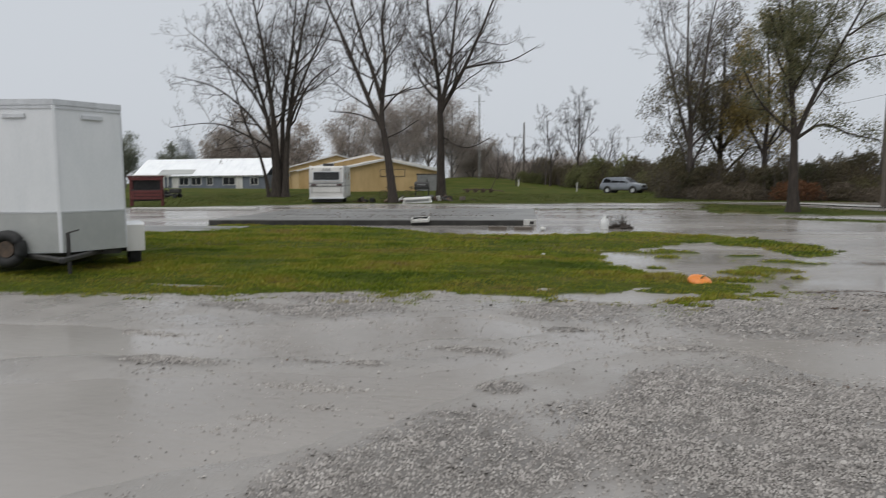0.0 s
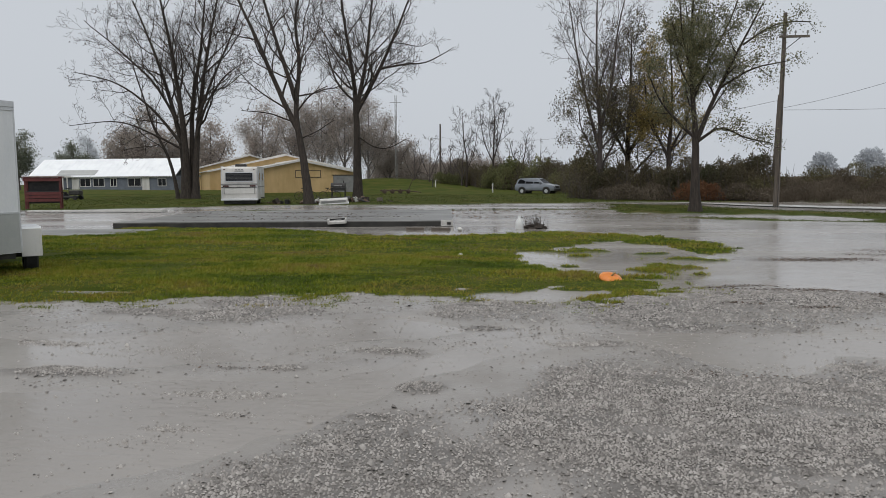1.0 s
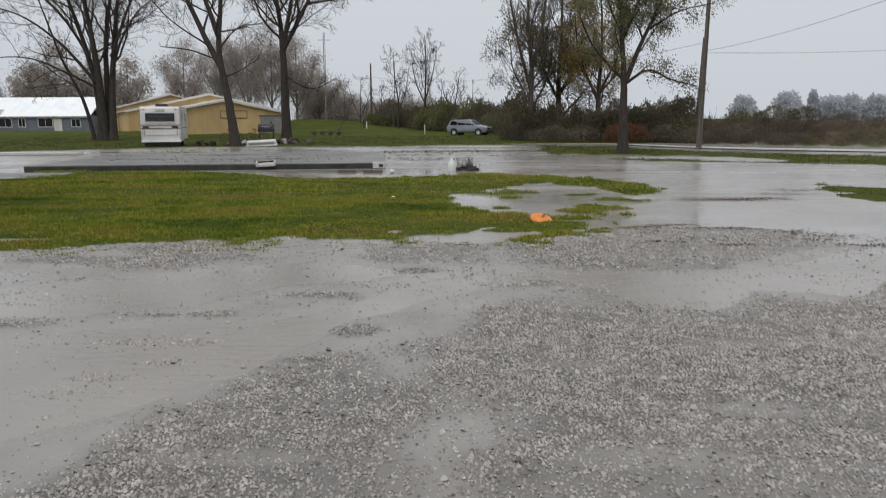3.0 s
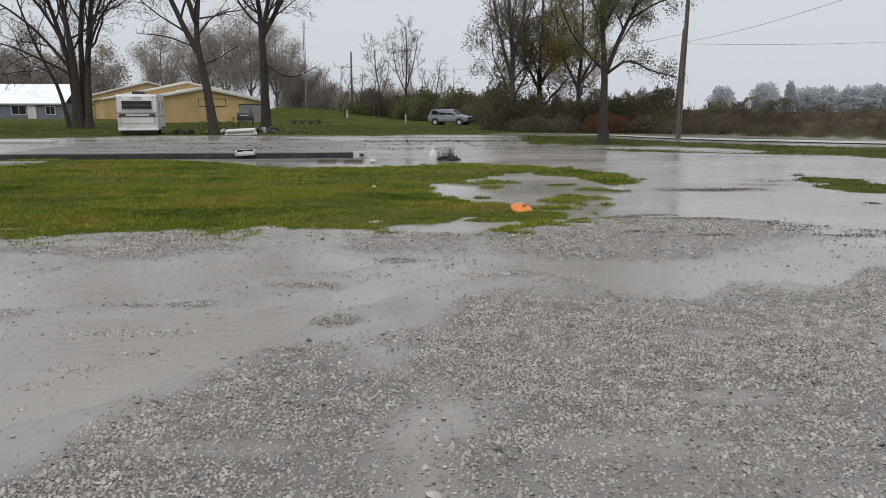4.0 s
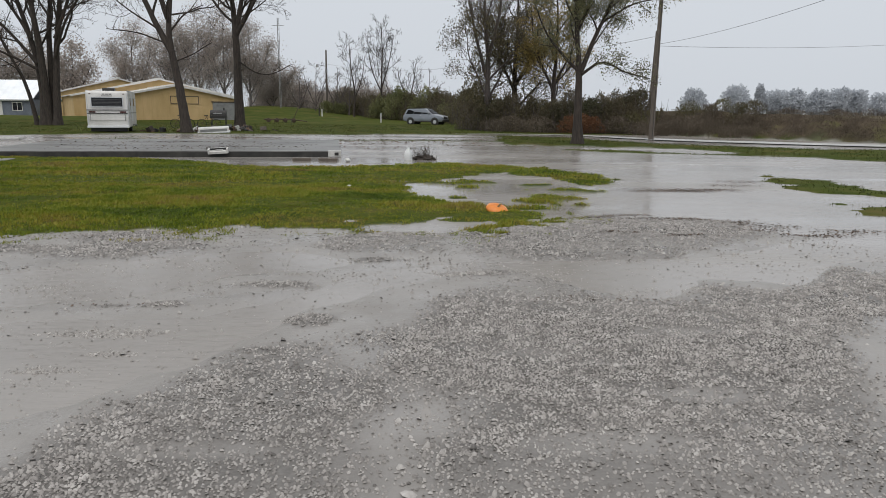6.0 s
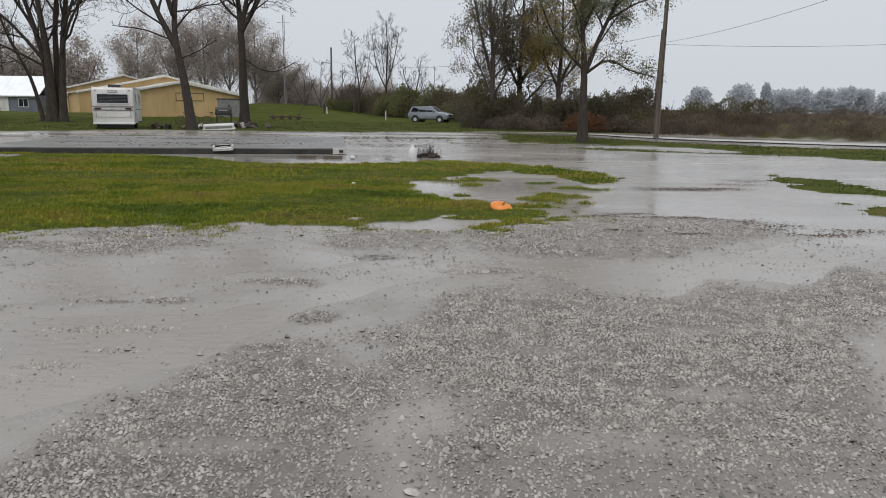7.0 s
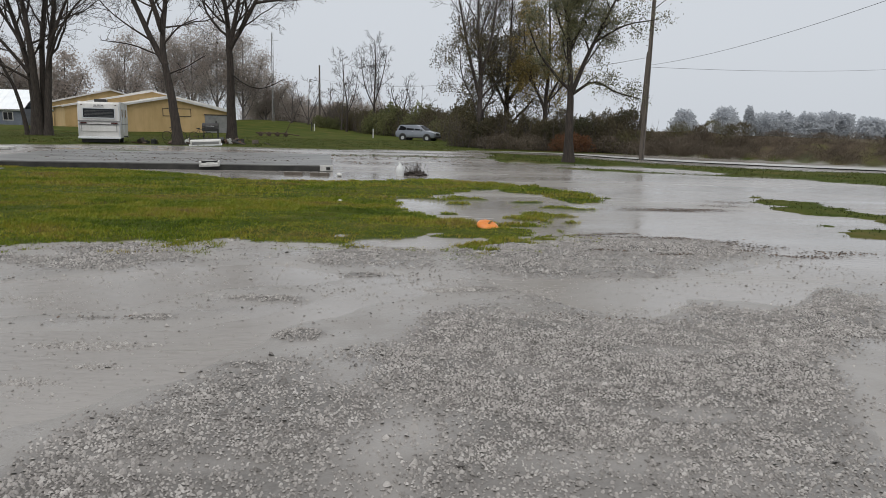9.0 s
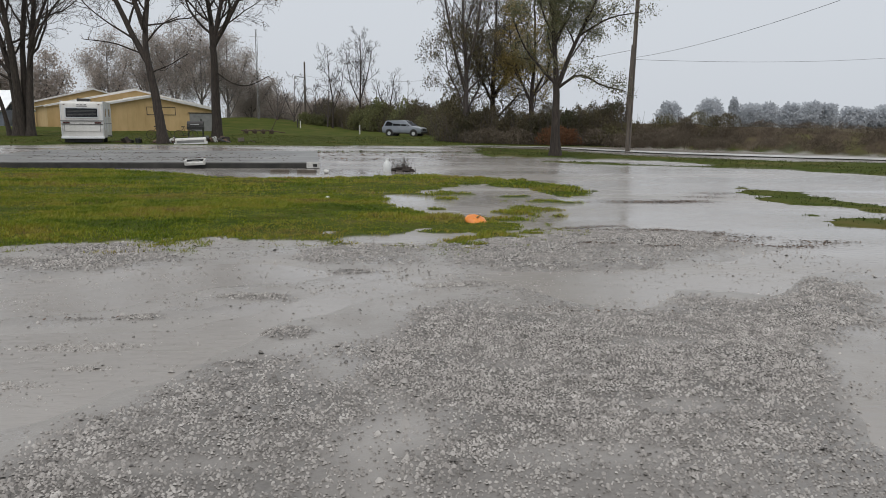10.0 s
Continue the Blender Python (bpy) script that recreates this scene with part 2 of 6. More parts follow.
LOT = [(-40, -60), (-40, 7.1), (-14, 7.5), (-6.6, 8.2), (-3.6, 9.1), (-0.9, 9.4), (0.7, 9.3), (2.3, 10.2), (3.4, 10.5), (4.6, 9.2), (5.2, 8.2), (5.4, 5.5), (5.8, 2), (40, 0), (40, -60)]
TUFTS = [[(8.6, 18.8), (8.9, 16.9), (9.4, 15.9), (9.6, 13.4), (12, 11.5), (18, 9), (18, 7.5), (9.5, 10.3), (8.3, 11.7), (8.0, 12.9), (7.4, 13.3), (7.3, 14.0), (7.8, 15.4)],
         [(7.1, 12.0), (7.5, 11.65), (8.1, 11.45), (9.0, 10.9), (12, 9), (10, 7.6), (7.3, 9.0), (6.95, 9.9), (6.6, 10.3), (6.7, 11.0)]]
STRIP = [(4.0, 44.5), (6.2, 44.2), (9.4, 42.4), (11.6, 35.4), (15.2, 32.2), (21.1, 30.0), (36, 19.5), (60, -1), (50, -8), (25, 11.5), (15.5, 19.1), (14.8, 21.2), (13.1, 23.8), (10.5, 24.6), (7.7, 25.5), (6.0, 27.3), (4.2, 30.8), (2.8, 36)]
GAP = [(4.2, 32.4), (6.8, 31.2), (9.1, 30.3), (12.2, 28.3), (11.4, 26.6), (8.5, 28.0), (6.3, 28.8)]
# beds where crushed stone lies thick on the mud
BEDS = [[(-0.37, 4.35), (-0.1, 4.92), (0.07, 5.65), (0.75, 5.78), (1.29, 5.56), (1.66, 5.22), (2.18, 5.4), (2.51, 5.87), (2.88, 5.6), (3.34, 5.63), (4.17, 6.5), (4.69, 6.53), (3.74, 5.14), (2.99, 4.45), (2.43, 3.66), (2.08, 3.09), (3.2, 1.0),
         (-0.04, 1.0), (-0.05, 2.99), (0.24, 3.08), (0.23, 3.47), (0, 3.7), (-0.23, 3.86)],
        [(-1.47, 3.07), (-1.5, 3.38), (-1.4, 3.85), (-1.19, 4.17), (-0.86, 4.23), (-0.57, 4.19), (-0.07, 3.78), (-0.2, 3.26), (-0.25, 2.96), (-0.06, 2.58), (0.2, 1.0), (-3.4, 1.0), (-1.7, 2.8)],
        [(-3.87, 7.26), (-3.95, 8.28), (-3.34, 8.7), (-2.75, 8.4), (-2.53, 7.53), (-3.0, 7.1)],
        [(-1.13, 8.36), (-0.18, 8.66), (0.38, 8.51), (0.33, 7.3), (-0.28, 7.4), (-1.03, 7.66)],
        [(0.53, 8.73), (1.77, 9.3), (2.64, 9.9), (3.84, 9.8), (4.84, 9.6), (4.36, 8.48), (3.3, 7.52), (2.23, 7.15), (1.0, 7.06), (0.45, 7.3)]]
# smaller drifts of stones: centre, half-widths
DRIFTS = [(-1.2, 5.93, 0.4, 0.14), (-1.97, 5.3, 0.3, 0.14), (-2.38, 5.26, 0.25, 0.08), (-2.0, 4.63, 0.5, 0.1), (-2.15, 3.93, 0.3, 0.08), (-1.85, 4.21, 0.2, 0.06), (-1.41, 4.24, 0.15, 0.06), (-1.03, 4.23, 0.2, 0.08),
          (-0.79, 4.9, 0.18, 0.12), (-0.43, 6.96, 0.4, 0.12), (-2.9, 7.7, 0.9, 0.3), (5.4, 8.7, 0.6, 0.3), (0.5, 6.4, 0.5, 0.16), (-4.3, 7.5, 0.8, 0.25), (-3.6, 5.0, 0.6, 0.2), (-4.6, 6.0, 0.5, 0.15)]
FIELD = [(-400, 34), (-42, 36), (-26, 36.5), (-18, 43.5), (-13, 43.8), (-7.7, 43), (-1, 45.2), (5.6, 46.6), (10, 47.4), (15.6, 47.6), (20.5, 42.6), (24.8, 36.2), (42, 22.5), (80, -6), (400, -240), (1800, -1000), (1800, 1800), (-1800, 1800), (-1800, 34)]
BANK = [(14.5, 50.5), (18, 46.5), (21, 43.4), (25.2, 37.2), (42.5, 23.6), (82, -5), (400, -236), (1500, -900), (1500, 1500), (60, 600), (22, 90), (13, 62)]
# trodden mud without stones: centre, half-widths
BARE = [(0.72, 4.17, 0.28, 0.12), (1.1, 4.0, 0.25, 0.08), (0.85, 2.95, 0.4, 0.12), (1.5, 3.5, 0.3, 0.1), (1.9, 4.6, 0.4, 0.1), (-0.9, 2.9, 0.5, 0.12)]
# shallow pools over the mud
POOLS = [[(-6.5, 6.0), (-3.77, 6.47), (-3.08, 6.77), (-2.49, 7.23), (-1.84, 7.43), (-0.98, 7.25), (-0.49, 6.95), (-0.97, 6.42), (-1.68, 6.32), (-2.05, 5.92), (-2.4, 5.62), (-3.12, 5.32), (-6.0, 4.6)],
         [(-6, 3.6), (-2.87, 4.89), (-2.15, 5.03), (-1.62, 5.01), (-1.22, 5.41), (-0.81, 5.99), (-0.24, 6.58), (0.55, 6.97), (0.58, 6.63), (-0.02, 6.07), (-0.56, 5.44), (-0.92, 4.96), (-1.07, 4.56), (-1.38, 3.93), (-1.64, 3.63), (-1.91, 3.18), (-4, 1.6)],
         [(0.66, 6.9), (1.61, 7.05), (2.83, 7.13), (3.61, 7.48), (4.71, 8.32), (5.9, 8.6), (6.5, 6.5), (4.96, 6.92), (4.32, 6.75), (3.34, 5.81), (3.13, 6.1), (2.63, 6.18), (2.19, 5.57), (1.85, 5.38), (1.49, 5.63), (1.34, 5.81), (1.04, 6.42)],
         [(-0.08, 3.13), (-0.14, 3.32), (0, 3.58), (0.17, 3.47), (0.22, 3.14), (0.1, 3.01)],
         [(2.36, 3.5), (2.84, 3.83), (3.5, 3.4), (2.6, 2.5), (2.16, 3.0)], [(3.03, 4.45), (3.63, 4.99), (5.0, 5.0), (3.6, 3.9)],
         [(-0.61, 8.74), (-0.2, 9.32), (0.55, 9.17), (0.8, 9.39), (0.93, 9.12), (0.24, 8.45)]]
WET = [(-1.6, 11.4, 0.5, 0.16), (-1.1, 11.9, 0.4, 0.14), (-0.6, 11.3, 0.35, 0.12), (-5.3, 12.3, 0.5, 0.35), (-0.6, 15.2, 0.45, 0.22), (-6.1, 8.9, 0.7, 0.14), (-3.2, 16.9, 0.8, 0.3), (-1.9, 10.6, 0.5, 0.1), (-8.5, 14.5, 0.7, 0.3)]
KNOLLS = [(2.35, 12.2, 0.6, 0.32), (2.0, 11.7, 0.4, 0.3), (0.6, 14.7, 0.6, 0.3), (1.2, 14.9, 0.4, 0.2), (2.2, 14.4, 0.5, 0.2), (1.7, 17.2, 0.5, 0.2), (0.9, 13.9, 0.3, 0.12), (3.0, 13.4, 0.5, 0.25), (1.1, 15.3, 0.8, 0.25), (2.0, 13.6, 0.3, 0.12), (2.9, 11.3, 0.3, 0.12), (0.4, 8.5, 0.5, 0.12), (-0.7, 8.6, 0.35, 0.1)]


def bedded(x, y):
    """How thick crushed stone lies, 0 to 1."""
    rag = fractal(x * 1.3, y * 1.3, 57, 4)
    out = np.zeros(x.shape)
    for poly in BEDS:
        out = np.maximum(out, step(-0.16, 0.22, inside(x, y, poly) + 0.38 * rag) * (0.72 + 0.5 * fractal(x * 0.9, y * 0.9, 59, 2)))
    for cx, cy, rx, ry in DRIFTS:
        out = np.maximum(out, 0.8 * step(-0.2, 0.5, 1 - np.hypot((x - cx) / rx, (y - cy) / ry) + 0.9 * rag))
    for cx, cy, rx, ry in BARE:
        out = out * (1 - 0.55 * step(-0.2, 0.5, 1 - np.hypot((x - cx) / rx, (y - cy) / ry) + 0.8 * rag))
    return np.clip(out, 0, 1)


def land(x, y):
    """Height of the ground, and how much it is grass, gravel and bank."""
    rag = fractal(x * 0.9, y * 0.9, 5, 4)
    fine = fractal(x * 3.1, y * 3.1, 9, 3)
    isl = inside(x, y, ISLAND) + 0.32 * rag + 0.52 * fine + 0.08
    tuft = np.maximum(*(inside(x, y, p) for p in TUFTS)) + 0.6 * fractal(x * 0.5, y * 1.4, 27, 4) + 0.4 * fine + 0.05
    strip = np.minimum(inside(x, y, STRIP), 0.3 - inside(x, y, GAP)) + 1.3 * fractal(x * 0.16, y * 0.6, 21, 4) - 0.1
    fld = inside(x, y, FIELD) + 0.5 * fractal(x * 0.4, y * 0.4, 23, 3)
    lot = inside(x, y, LOT) + 0.6 * rag + 0.2 * fine
    bank = inside(x, y, BANK)
    h = np.full(x.shape, -0.05)
    gravel = step(-0.15, 0.35, lot)
    dry = 0.014 + 0.010 * fractal(x * 0.8, y * 0.8, 31, 3) + 0.006 * fine + 0.012 * bedded(x, y)
    pool = np.full(x.shape, -9.0)
    for poly in POOLS:
        pool = np.maximum(pool, inside(x, y, poly))
    dry = dry - 0.034 * step(-0.12, 0.2, pool + 0.24 * rag + 0.12 * fine)
    h = h + (dry + 0.05) * gravel
    up = 0.015 + 0.05 * step(0, 1.6, isl) + 0.02 * fine
    for cx, cy, rx, ry in WET:
        up = up - 0.15 * step(-0.2, 0.5, 1 - np.hypot((x - cx) / rx, (y - cy) / ry) + 1.0 * fine)
    h = np.where(isl > 0, np.maximum(h * 0 + up * step(0, 0.15, isl) + h * (1 - step(0, 0.15, isl)), -0.05), h)
    h = h + (0.07 * step(0.0, 0.5, tuft)) * (1 - gravel)
    knoll = np.zeros(x.shape)
    for cx, cy, rx, ry in KNOLLS:
        knoll = np.maximum(knoll, step(0.0, 0.6, 1 - np.hypot((x - cx) / rx, (y - cy) / ry) + 1.5 * fine + 0.5 * rag))
    h = np.maximum(h, -0.05 + 0.085 * knoll)
    h = np.maximum(h, -0.05 + (0.10 + 0.03 * rag) * step(0.0, 1.2, strip))
    ridge = fractal(x * 0.2 + 3, y * 0.75, 83, 4) + 0.12 * step(3, 0, np.abs(y - 37)) - 0.16
    ridge = step(0.0, 0.16, ridge) * step(27, 31, y) * step(9, 3, x) * step(-22, -14, x)
    h = np.maximum(h, -0.05 + 0.068 * ridge)
    grow = 0.09 * step(0, 1.2, fld) + 2.1 * np.exp(-((x + 27) / 16) ** 2 - ((y - 130) / 32) ** 2) + 0.75 * np.exp(-((x + 62) / 24) ** 2 - ((y - 84) / 14) ** 2)
    h = np.maximum(h, -0.05 + grow)
    h = h + step(0, 3.6, bank + 0.8 * rag) * ((1.6 - 0.65 * step(17, 34, x) + 0.3 * fractal(x * 0.2, y * 0.2, 41, 3))) + step(0, 3, bank) * 0.22 * rag
    grass = np.maximum.reduce([step(-0.02, 0.12, isl), step(0, 0.3, tuft) * (1 - gravel), step(0.1, 0.7, strip), step(0.1, 0.8, fld), knoll, 0.8 * ridge])
    return h, grass, gravel * (1 - step(-0.02, 0.12, isl)), step(-0.5, 0.8, bank)


def spread(lo, hi, near_lo, near_hi, fine_step, grow=1.14):
    out = list(np.arange(near_lo, near_hi + 1e-6, fine_step))
    s, v = fine_step, near_hi
    while v < hi:
        s *= grow
        v += s
        out.append(min(v, hi))
    s, v = fine_step, near_lo
    while v > lo:
        s *= grow
        v -= s
        out.insert(0, max(v, lo))
    return np.array(out)


gx = spread(-1600, 1600, -6.0, 6.0, 0.085, 1.06)
gy = spread(-300, 1700, 2.2, 17.0, 0.085, 1.06)
GX, GY = np.meshgrid(gx, gy)
GH, GG, GV, GB = land(GX.ravel(), GY.ravel())
nx, ny = len(gx), len(gy)
idx = np.arange(nx * ny).reshape(ny, nx)
quads = np.stack([idx[:-1, :-1].ravel(), idx[:-1, 1:].ravel(), idx[1:, 1:].ravel(), idx[1:, :-1].ravel()], 1)
gme = bpy.data.meshes.new("ground")
gme.vertices.add(nx * ny)
gme.vertices.foreach_set("co", np.stack([GX.ravel(), GY.ravel(), GH], 1).ravel())
gme.loops.add(quads.size)
gme.loops.foreach_set("vertex_index", quads.ravel())
gme.polygons.add(len(quads))
gme.polygons.foreach_set("loop_start", np.arange(0, quads.size, 4))
gme.update(calc_edges=True)
gme.polygons.foreach_set("use_smooth", np.ones(len(quads), bool))
for key, values in (("grass", GG), ("gravel", GV), ("bank", GB), ("bed", bedded(GX.ravel(), GY.ravel()))):
    gme.attributes.new(key, "FLOAT", "POINT").data.foreach_set("value", values.astype(np.float32))


def ground_material():
    m = bpy.data.materials.new("wet_gravel_grass_and_soil")
    m.use_nodes = True
    n, l = m.node_tree.nodes, m.node_tree.links
    b = n["Principled BSDF"]
    tc = n.new("ShaderNodeTexCoord")

    def noise_of(scale, detail=5, rough=0.6):
        t = n.new("ShaderNodeTexNoise")
        t.inputs["Scale"].default_value, t.inputs["Detail"].default_value, t.inputs["Roughness"].default_value = scale, detail, rough
        l.new(tc.outputs["Object"], t.inputs["Vector"])
        return t.outputs["Fac"]

    def ramp_of(src, stops):
        r = n.new("ShaderNodeValToRGB")
        while len(r.color_ramp.elements) < len(stops):
            r.color_ramp.elements.new(0.5)
        for e, (p, c) in zip(r.color_ramp.elements, stops):
            e.position, e.color = p, (*c, 1)
        l.new(src, r.inputs[0])
        return r.outputs[0]

    def mix(fac, a, c):
        k = n.new("ShaderNodeMix")
        k.data_type = "RGBA"
        l.new(fac, k.inputs[0])
        l.new(a, k.inputs[6])
        l.new(c, k.inputs[7])
        return k.outputs[2]

    def attr(name):
        a = n.new("ShaderNodeAttribute")
        a.attribute_name = name
        return a.outputs["Fac"]

    mud = ramp_of(noise_of(1.1), [(0.3, (0.235, 0.218, 0.2)), (0.7, (0.3, 0.28, 0.26))])
    # near-black ramps paint the shade in the gaps between stones into the bed
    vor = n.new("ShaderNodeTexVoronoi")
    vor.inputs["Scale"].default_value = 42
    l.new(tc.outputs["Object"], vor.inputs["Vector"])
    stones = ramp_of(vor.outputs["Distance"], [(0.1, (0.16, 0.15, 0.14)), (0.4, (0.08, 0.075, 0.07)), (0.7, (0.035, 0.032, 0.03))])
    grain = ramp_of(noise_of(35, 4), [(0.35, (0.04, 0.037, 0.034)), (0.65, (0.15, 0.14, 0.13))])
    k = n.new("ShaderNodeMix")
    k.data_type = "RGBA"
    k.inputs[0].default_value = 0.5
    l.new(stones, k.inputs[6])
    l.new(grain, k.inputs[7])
    turf = ramp_of(noise_of(0.45, 7, 0.65), [(0.3, (0.03, 0.048, 0.008)), (0.5, (0.058, 0.072, 0.013)), (0.68, (0.1, 0.085, 0.028))])
    dirt = ramp_of(noise_of(0.5, 7, 0.7), [(0.3, (0.04, 0.03, 0.022)), (0.5, (0.09, 0.07, 0.05)), (0.6, (0.1, 0.095, 0.04)), (0.75, (0.19, 0.155, 0.12))])
    gap_shade = n.new("ShaderNodeMath")
    gap_shade.operation = "MULTIPLY"
    gap_shade.inputs[1].default_value = 0.8
    l.new(attr("bed"), gap_shade.inputs[0])
    col = mix(gap_shade.outputs[0], mud, k.outputs[2])
    col = mix(attr("grass"), col, turf)
    col = mix(attr("bank"), col, dirt)
    l.new(col, b.inputs["Base Color"])

    def spread_to(src, a0, a1, b0, b1):
        r = n.new("ShaderNodeMapRange")
        r.inputs["From Min"].default_value, r.inputs["From Max"].default_value = a0, a1
        r.inputs["To Min"].default_value, r.inputs["To Max"].default_value = b0, b1
        l.new(src, r.inputs["Value"])
        return r.outputs[0]

    def larger(p, q):
        k = n.new("ShaderNodeMath")
        k.operation = "MAXIMUM"
        l.new(p, k.inputs[0])
        l.new(q, k.inputs[1])
        return k.outputs[0]

    dull = larger(attr("grass"), attr("bank"))
    l.new(larger(spread_to(noise_of(1.3, 6), 0.35, 0.65, 0.16, 0.5), spread_to(dull, 0, 1, 0, 0.9)), b.inputs["Roughness"])
    l.new(spread_to(larger(dull, attr("bed")), 0, 1, 0.45, 0.04), b.inputs["Specular IOR Level"])
    bp = n.new("ShaderNodeBump")
    bp.inputs["Strength"].default_value, bp.inputs["Distance"].default_value = 0.6, 0.007
    l.new(noise_of(30, 5), bp.inputs["Height"])
    l.new(bp.outputs[0], b.inputs["Normal"])
    return m


gme.materials.append(ground_material())
ground = tagged(new("ground", gme), "wet crushed gravel and grass ground, partly flooded", "ground", kind="structure")


def water_material():
    m = bpy.data.materials.new("muddy_flood_water")
    m.use_nodes = True
    n, l = m.node_tree.nodes, m.node_tree.links
    b = n["Principled BSDF"]
    tc = n.new("ShaderNodeTexCoord")
    big = n.new("ShaderNodeTexNoise")
    big.inputs["Scale"].default_value, big.inputs["Detail"].default_value = 0.35, 5
    l.new(tc.outputs["Object"], big.inputs["Vector"])
    r = n.new("ShaderNodeValToRGB")
    r.color_ramp.elements[0].position, r.color_ramp.elements[0].color = 0.35, (0.25, 0.23, 0.208, 1)
    r.color_ramp.elements[1].position, r.color_ramp.elements[1].color = 0.65, (0.315, 0.292, 0.268, 1)
    l.new(big.outputs["Fac"], r.inputs[0])
    l.new(r.outputs[0], b.inputs["Base Color"])
    b.inputs["Roughness"].default_value = 0.2
    b.inputs["IOR"].default_value = 1.38
    w1 = n.new("ShaderNodeTexNoise")
    w1.inputs["Scale"].default_value, w1.inputs["Detail"].default_value = 9, 4
    mp = n.new("ShaderNodeMapping")
    mp.inputs["Scale"].default_value = (0.6, 1.5, 1)
    mp.inputs["Rotation"].default_value = (0, 0, 0.4)
    l.new(tc.outputs["Object"], mp.inputs[0])
    l.new(mp.outputs[0], w1.inputs["Vector"])
    bp = n.new("ShaderNodeBump")
    bp.inputs["Strength"].default_value, bp.inputs["Distance"].default_value = 0.3, 0.02
    l.new(w1.outputs["Fac"], bp.inputs["Height"])
    gust = n.new("ShaderNodeTexNoise")
    gust.inputs["Scale"].default_value, gust.inputs["Detail"].default_value = 0.22, 5
    gm = n.new("ShaderNodeMapping")
    gm.inputs["Scale"].default_value = (0.45, 1.8, 1)
    l.new(tc.outputs["Object"], gm.inputs[0])
    l.new(gm.outputs[0], gust.inputs["Vector"])
    for socket, lo, hi in ((bp.inputs["Strength"], 0.08, 0.6), (b.inputs["Roughness"], 0.1, 0.32)):
        mr = n.new("ShaderNodeMapRange")
        mr.inputs["From Min"].default_value, mr.inputs["From Max"].default_value = 0.35, 0.65
        mr.inputs["To Min"].default_value, mr.inputs["To Max"].default_value = lo, hi
        l.new(gust.outputs["Fac"], mr.inputs["Value"])
        l.new(mr.outputs[0], socket)
    l.new(bp.outputs[0], b.inputs["Normal"])
    return m


wx, wy = np.linspace(-60, 90, 31), np.linspace(-40, 75, 24)
WX, WY = np.meshgrid(wx, wy)
wi = np.arange(WX.size).reshape(WX.shape)
wq = np.stack([wi[:-1, :-1].ravel(), wi[:-1, 1:].ravel(), wi[1:, 1:].ravel(), wi[1:, :-1].ravel()], 1)
water = part("water", (np.stack([WX.ravel(), WY.ravel(), WX.ravel() * 0], 1), wq), water_material())
tagged(water, "shallow muddy brown flood water with wind ripples", "water", kind="structure")


def ribbon(line, width, z):
    pts = curve_through_flat(line, 60)
    d = np.gradient(pts, axis=0)
    d /= np.linalg.norm(d, axis=1)[:, None]
    n = np.stack([-d[:, 1], d[:, 0]], 1) * width / 2 * np.clip(np.arange(60) / 12, 0.05, 1)[:, None]
    wob = 0.25 * fractal(np.arange(60) * 0.7, np.zeros(60), 71, 3)[:, None]
    a, b = pts + n * (1 + wob), pts - n * (1 - wob)
    top = np.concatenate([np.c_[a, np.full(60, z)], np.c_[b, np.full(60, z)]])
    i = np.arange(59)
    return top, np.stack([i, i + 60, i + 61, i + 1], 1)


def curve_through_flat(line, n):
    line = np.array(line, float)
    s = np.concatenate([[0], np.cumsum(np.linalg.norm(np.diff(line, axis=0), axis=1))])
    q = np.linspace(0, s[-1], n)
    return np.stack([np.interp(q, s, line[:, 0]), np.interp(q, s, line[:, 1])], 1)


road = part("road", ribbon([(2.0, 47.6), (7.0, 47.2), (10.2, 45.6), (12.5, 41.2), (14.9, 38.0), (19.4, 34.9), (23.2, 32.9), (40, 20.6), (80, -10)], 2.6, 0.05), M_ROAD)
tagged(road, "pale wet gravel road along the bank, sky reflection painted in", "road", kind="structure")


